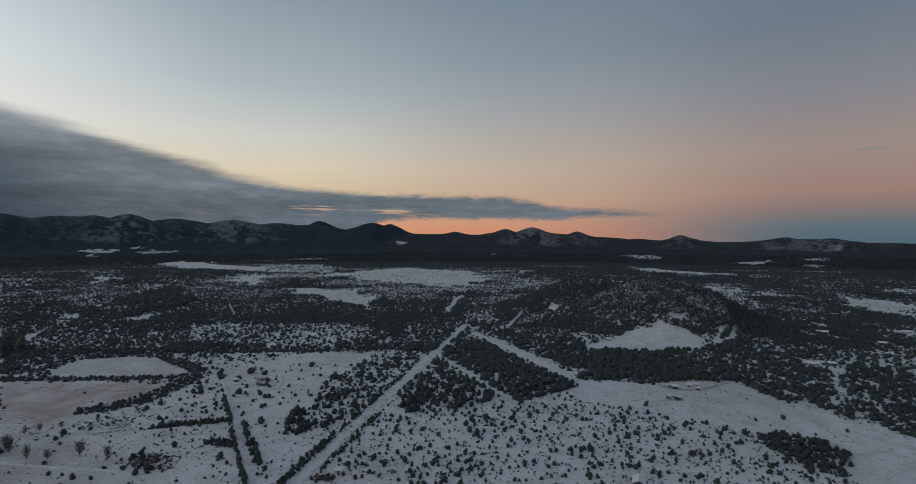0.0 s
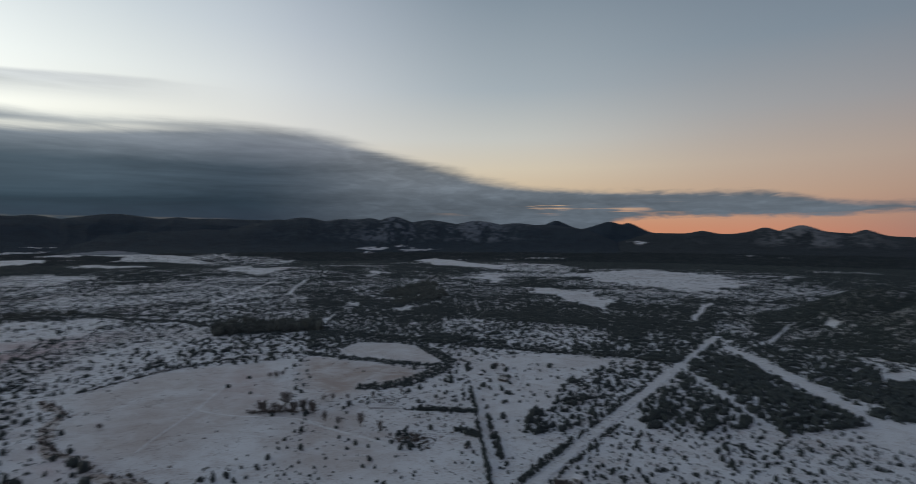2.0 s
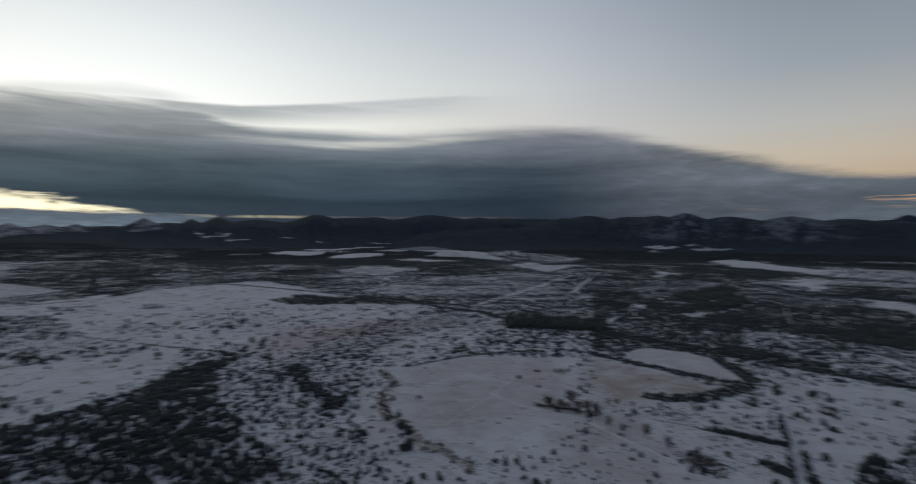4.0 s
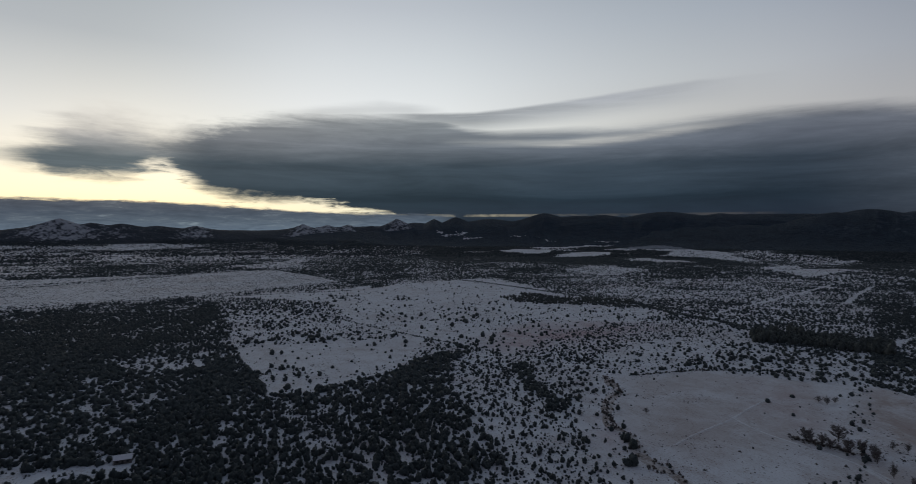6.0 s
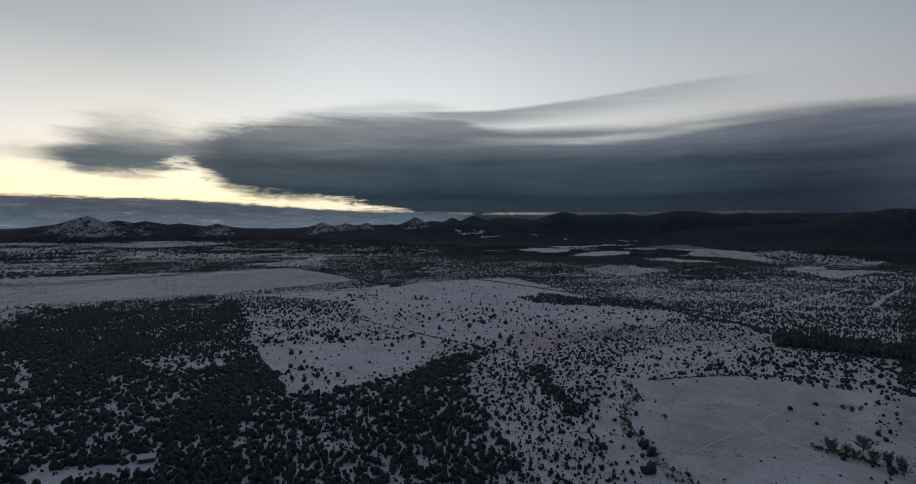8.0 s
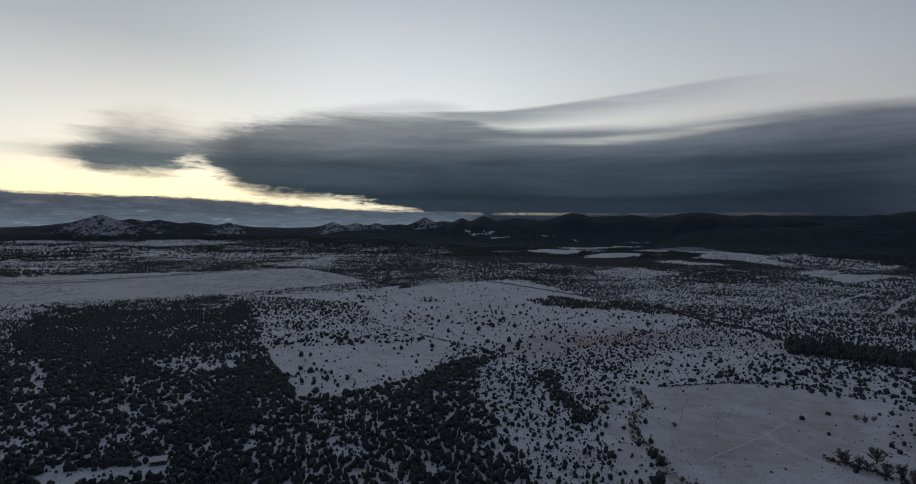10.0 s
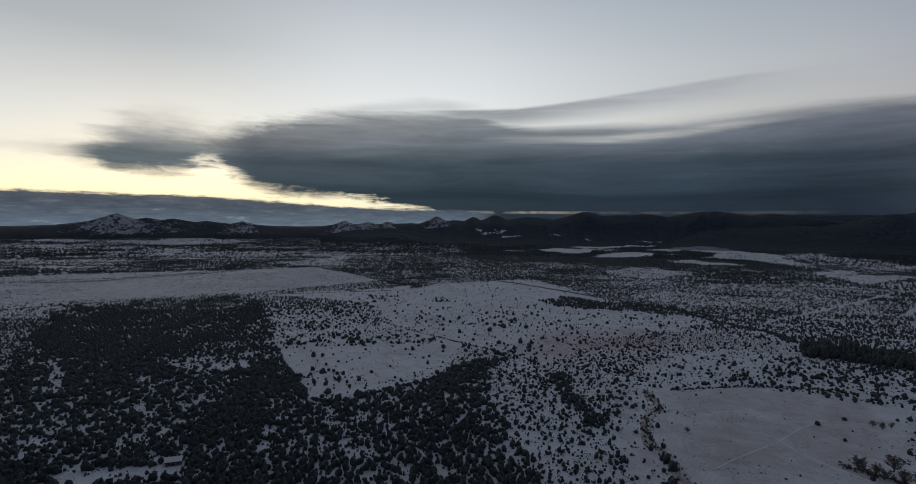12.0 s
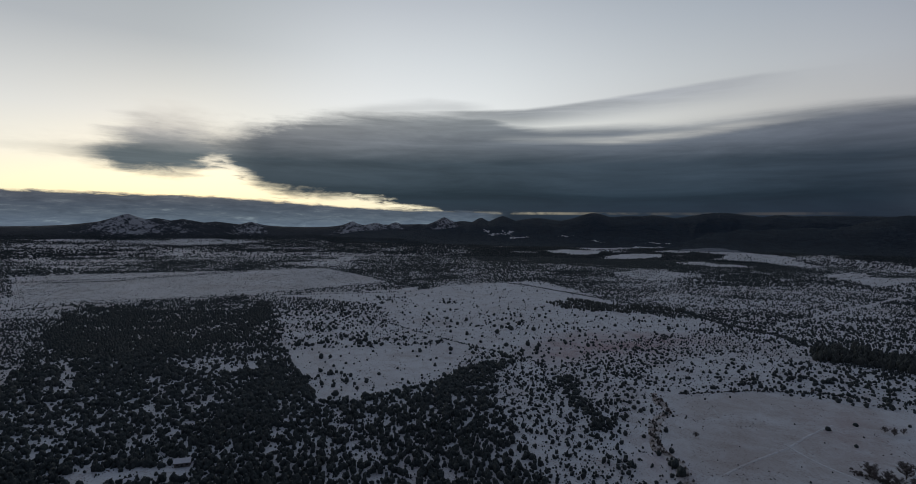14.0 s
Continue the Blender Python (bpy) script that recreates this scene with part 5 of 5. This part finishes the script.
def along(line, wide, gap, seed, size, tall):
    """Places of brush along a line."""
    rng = np.random.default_rng(seed)
    pts = np.array([tuple(p) for p in smooth_line(line, gap)])
    pts = pts + rng.normal(0, wide, pts.shape)
    half = size * np.exp(rng.normal(0, 0.45, len(pts)))
    return pts[:, 0], pts[:, 1], half, half * tall


woods("brush", along(STREAM, 2.6, 0.8, 31, 0.6, 1.5), [lobes(12, s + 120, 0.8, 0.9) for s in range(6)], M_BRUSH, "brown leafless brush along a stream bed", "brush", 41)
woods("brush", along([(-409, 237), (-411, 287), (-408, 322), (-397, 359), (-365, 372)], 1.5, 1.1, 32, 0.5, 1.2), [lobes(10, s + 130, 0.8, 0.9) for s in range(6)], M_BRUSH,
      "low brown brush along the meadow's edge", "brush", 42)
woods("brush", along([(-268, 258), (-250, 268), (-232, 280)], 1.8, 0.5, 33, 0.7, 1.1), [lobes(12, s + 140, 0.8, 0.9) for s in range(6)], M_BRUSH, "brown undergrowth below bare cottonwoods", "brush", 43)
woods("brush", along([(-250, 290), (-212, 317), (-205, 340), (-150, 300), (-130, 270)], 9.0, 0.45, 34, 0.5, 0.8), [lobes(10, s + 150, 0.7, 0.9) for s in range(6)], M_BRUSH,
      "low brown brush and stubble poking through snow", "brush", 44)
woods("brush", along([(-80, 265), (-72, 285), (-60, 330), (-50, 372)], 7.0, 0.6, 35, 0.45, 0.8), [lobes(10, s + 160, 0.7, 0.9) for s in range(6)], M_BRUSH,
      "low scrub beside a snowy road", "brush", 45)


woods("brush", along([(-63, 244), (-60, 245), (-57, 244)], 0.9, 0.12, 36, 0.7, 1.6), [lobes(12, s + 170, 0.8, 0.9) for s in range(6)], M_BRUSH, "clump of tall tan brush beside a shed", "brush", 47)
woods("brush", along([(-160, 262), (-150, 268), (-140, 258)], 4.0, 0.1, 37, 0.55, 0.9), [lobes(10, s + 180, 0.7, 0.9) for s in range(6)], M_BRUSH, "patch of low brown brush in a snowy pasture", "brush", 48)


def box(bm, x0, x1, y0, y1, z0, z1):
    c = [bm.verts.new((x, y, z)) for z in (z0, z1) for x, y in ((x0, y0), (x1, y0), (x1, y1), (x0, y1))]
    for f in ((3, 2, 1, 0), (4, 5, 6, 7), (0, 1, 5, 4), (1, 2, 6, 5), (2, 3, 7, 6), (3, 0, 4, 7)):
        bm.faces.new([c[i] for i in f])


def house(x, y, turn, long, deep, eave, ridge, label, wall=None, category="house", name="house", chimney=True, shed_roof=False, roof=None):
    """A small gabled or lean-to building: walls, thick snowy roof, door, windows, chimney."""
    h = tagged(new(name), label, category)
    h.matrix_basis = Matrix.Translation((x, y, float(height(x, y)))) @ pose(0, 0, 0, 0, 0, turn)
    a, b = long / 2, deep / 2
    bm = bmesh.new()
    gable = [(-b, -0.3), (b, -0.3), (b, eave), (0, ridge), (-b, eave)] if not shed_roof else [(-b, -0.3), (b, -0.3), (b, ridge), (-b, eave)]
    left, right = ([bm.verts.new((s, p, q)) for p, q in gable] for s in (-a, a))
    bm.faces.new(left[::-1]), bm.faces.new(right)
    for i in range(len(gable)):
        j = (i + 1) % len(gable)
        bm.faces.new((left[i], left[j], right[j], right[i]))
    part("wall", bm, wall or M_WALL, h)
    bm = bmesh.new()
    lip, thick = 0.45, 0.28
    pitch = (ridge - eave) / (b if not shed_roof else deep)
    if shed_roof:
        prof = [(-b - lip, eave - pitch * lip), (b + lip, ridge + pitch * lip)]
    else:
        prof = [(-b - lip, eave - pitch * lip), (0, ridge), (b + lip, eave - pitch * lip)]
    ring = prof + [(p, q + thick) for p, q in prof[::-1]]
    left, right = ([bm.verts.new((s, p, q + 0.02)) for p, q in ring] for s in (-a - lip, a + lip))
    bm.faces.new(left[::-1]), bm.faces.new(right)
    for i in range(len(ring)):
        j = (i + 1) % len(ring)
        bm.faces.new((left[i], left[j], right[j], right[i]))
    bmesh.ops.recalc_face_normals(bm, faces=bm.faces[:])
    bmesh.ops.bevel(bm, geom=bm.edges[:], offset=0.06, segments=1, affect="EDGES")
    part("roof", bm, roof or M_ROOF, h, "roof patched with snow" if roof else "roof under a layer of snow")
    bm = bmesh.new()
    box(bm, -0.45, 0.45, -b - 0.06, -b + 0.05, 0, min(2.0, eave - 0.1))
    part("door", bm, M_DARK, h)
    if long > 5:
        for s in (-0.3, 0.3):
            bm = bmesh.new()
            box(bm, s * long - 0.6, s * long + 0.6, -b - 0.05, -b + 0.05, 0.95, min(2.0, eave - 0.2))
            part("window", bm, M_DARK, h)
    if chimney:
        bm = bmesh.new()
        box(bm, a * 0.3, a * 0.3 + 0.6, -0.3 + b * 0.3, 0.3 + b * 0.3, eave, ridge + 0.7)
        part("chimney", bm, M_METAL, h)
    return h


house(-145, 400, -22, 7.5, 4.6, 2.0, 3.1, "dark weathered ranch house, roof patched with snow", roof=M_PATCHY)
house(-150, 411, 12, 5, 3, 1.8, 2.5, "low outbuilding beside a ranch house, patchy snow on top", roof=M_PATCHY, chimney=False, name="outbuilding", category="shed")
house(-168, 409, 40, 3.2, 2.4, 1.6, 2.1, "small wooden shed in a snowy yard", chimney=False, name="shed", category="shed", shed_roof=True)
house(-55, 251, -12, 3.6, 2.6, 1.6, 2.1, "pale lean-to shed beside the dirt road", M_PALEWALL, "shed", "shed", False, True)
house(81, 239.5, 70, 7, 5, 2.2, 3.4, "weathered wooden barn among junipers", category="barn", name="barn", chimney=False)
house(-313, -110, 100, 8, 5.5, 2.5, 3.9, "long house with snowy roof among junipers")
house(-292, -127, 110, 7, 5, 2.4, 3.6, "house with snowy roof in a glade")
house(-372, -63, 95, 7, 5, 2.3, 3.4, "cabin with snowy roof deep in the wood", name="cabin", category="cabin")
house(308, 467, -20, 9, 4.5, 2.2, 3.2, "long low building with snowy roof in the woods", M_PALEWALL, "building", "long_building", False)
house(325, 468, -15, 6.5, 4.5, 2.2, 3.2, "low house with snowy roof in the woods")
house(441, 559, -30, 8, 5, 2.3, 3.4, "house with snowy roof on a wooded plain")
house(523, 628, -35, 10, 5, 2.4, 3.4, "long barn with snowy roof on a wooded plain", M_PALEWALL, "barn", "barn", False)
house(405, 506, -25, 6.5, 4.5, 2.2, 3.2, "small house with snowy roof between trees")
M_RED = plain_material("red_boards", (0.28, 0.08, 0.07), (0.38, 0.13, 0.11), 0.8)
house(413, 611, -30, 11, 5.5, 2.6, 4.0, "red barn with snowy roof in a clearing", M_RED, "barn", "barn", False)
house(159, 394, -10, 4, 3, 1.9, 2.4, "small dark animal shelter at the field's edge", None, "shed", "shelter", False, True)
house(171, 399, -10, 3, 2.5, 1.8, 2.2, "small pale trailer parked at the field's edge", M_PALEWALL, "shed", "shelter", False, True)
house(177, 400, -10, 3.5, 2.5, 1.8, 2.2, "low pale shelter at the wood's edge", M_PALEWALL, "shed", "shelter", False, True)
house(174, 390, -12, 2.6, 2.0, 1.7, 2.1, "tiny dark hut by a fence", None, "shed", "shelter", False, True)
house(-253, 284, 30, 3.6, 2.2, 1.7, 2.0, "small weathered trailer under bare cottonwoods", None, "trailer", "trailer", False, True)


def stock_trailer(x, y, turn):
    """An open stock trailer: box of rails, wheels, drawbar."""
    t = tagged(new("stock_trailer"), "dark steel stock trailer parked in a snowy field", "trailer", "trailers in the field")
    t.matrix_basis = Matrix.Translation((x, y, float(height(x, y)))) @ pose(0, 0, 0, 0, 0, turn)
    bm = bmesh.new()
    box(bm, -2.4, 2.4, -1.0, 1.0, 0.6, 0.75)
    part("floor_pan", bm, M_METAL, t)
    for side in (-1.0, 1.0):
        bm = bmesh.new()
        for z in (0.9, 1.3, 1.7, 2.05):
            box(bm, -2.4, 2.4, side - 0.06, side + 0.06, z, z + 0.22)
        for q in (-2.4, -0.8, 0.8, 2.3):
            box(bm, q, q + 0.12, side - 0.08, side + 0.08, 0.75, 2.28)
        part("side_rails", bm, M_DARK, t)
        for q in (-0.6, 0.5):
            bm = bmesh.new()
            tube(bm, [(q, side * 1.05, 0.38), (q, side * 1.25, 0.38)], [0.38, 0.38], 12)
            part("wheel", bm, M_DARK, t)
    bm = bmesh.new()
    box(bm, -2.4, 2.4, -1.0, 1.0, 2.28, 2.42)
    part("roof", bm, M_ROOF, t, "snow on the trailer's top")
    bm = bmesh.new()
    tube(bm, [(2.4, 0, 0.65), (3.6, 0, 0.5)], [0.08, 0.06], 6)
    part("drawbar", bm, M_METAL, t)


stock_trailer(144.5, 369, 80)
stock_trailer(149.5, 366, 125)


def fence(points, label, gap=3.0, tall=1.3, rails=(0.55, 1.1)):
    """A wooden fence: posts and rails."""
    f = tagged(new("fence"), label, "fence")
    line = smooth_line(points, gap)
    f.matrix_basis = Matrix.Translation((line[0].x, line[0].y, float(height(line[0].x, line[0].y))))
    post = bmesh.new()
    tube(post, [(0, 0, -0.3), (0, 0, tall)], [0.1, 0.09], 6)
    first = part("post", post, M_WALL, f)
    for p in line[1:]:
        q = new("post", first.data)
        q.parent = f
        q.location = (p.x - line[0].x, p.y - line[0].y, float(height(p.x, p.y)) - f.matrix_basis.translation.z)
    for z in rails:
        bm = bmesh.new()
        tube(bm, [(p.x - line[0].x, p.y - line[0].y, z + float(height(p.x, p.y)) - f.matrix_basis.translation.z) for p in line], [0.09] * len(line), 4)
        part("rail", bm, M_WALL, f)


fence([(150, 400), (159, 391), (166, 388), (182, 393), (207, 409)], "old wooden fence along a snowy field")
fence([(-203, 310), (-193, 313), (-196, 318)], "broken corral fence in a snowy pasture", 2.0, 1.5)
fence([(-205, 315), (-195, 319), (-191, 310), (-197, 304)], "old pole corral in a snowy pasture", 2.0, 1.5)
fence([(-201, 297), (-190, 302), (-184, 305)], "low fence rails in a snowy pasture", 2.0, 1.2)
M_TRODDEN = plain_material("trodden_snow", (0.28, 0.27, 0.27), (0.42, 0.41, 0.42), 0.6)
way("track", [(-161 + 6.5 * math.cos(a / 3), 395 + 6.5 * math.sin(a / 3)) for a in range(20)], 0.9, M_TRODDEN, "trodden ring in the snow beside a ranch house", "track", 0.08, False)
way("track", [(-150, 394), (-162, 393), (-172, 396)], 1.0, M_TRODDEN, "trodden path in a snowy yard", "track", 0.08, False)
way("track", [(-129, 387), (-131, 405), (-137, 424)], 0.8, M_TRODDEN, "faint footpath across a snowy field", "track", 0.08, False)
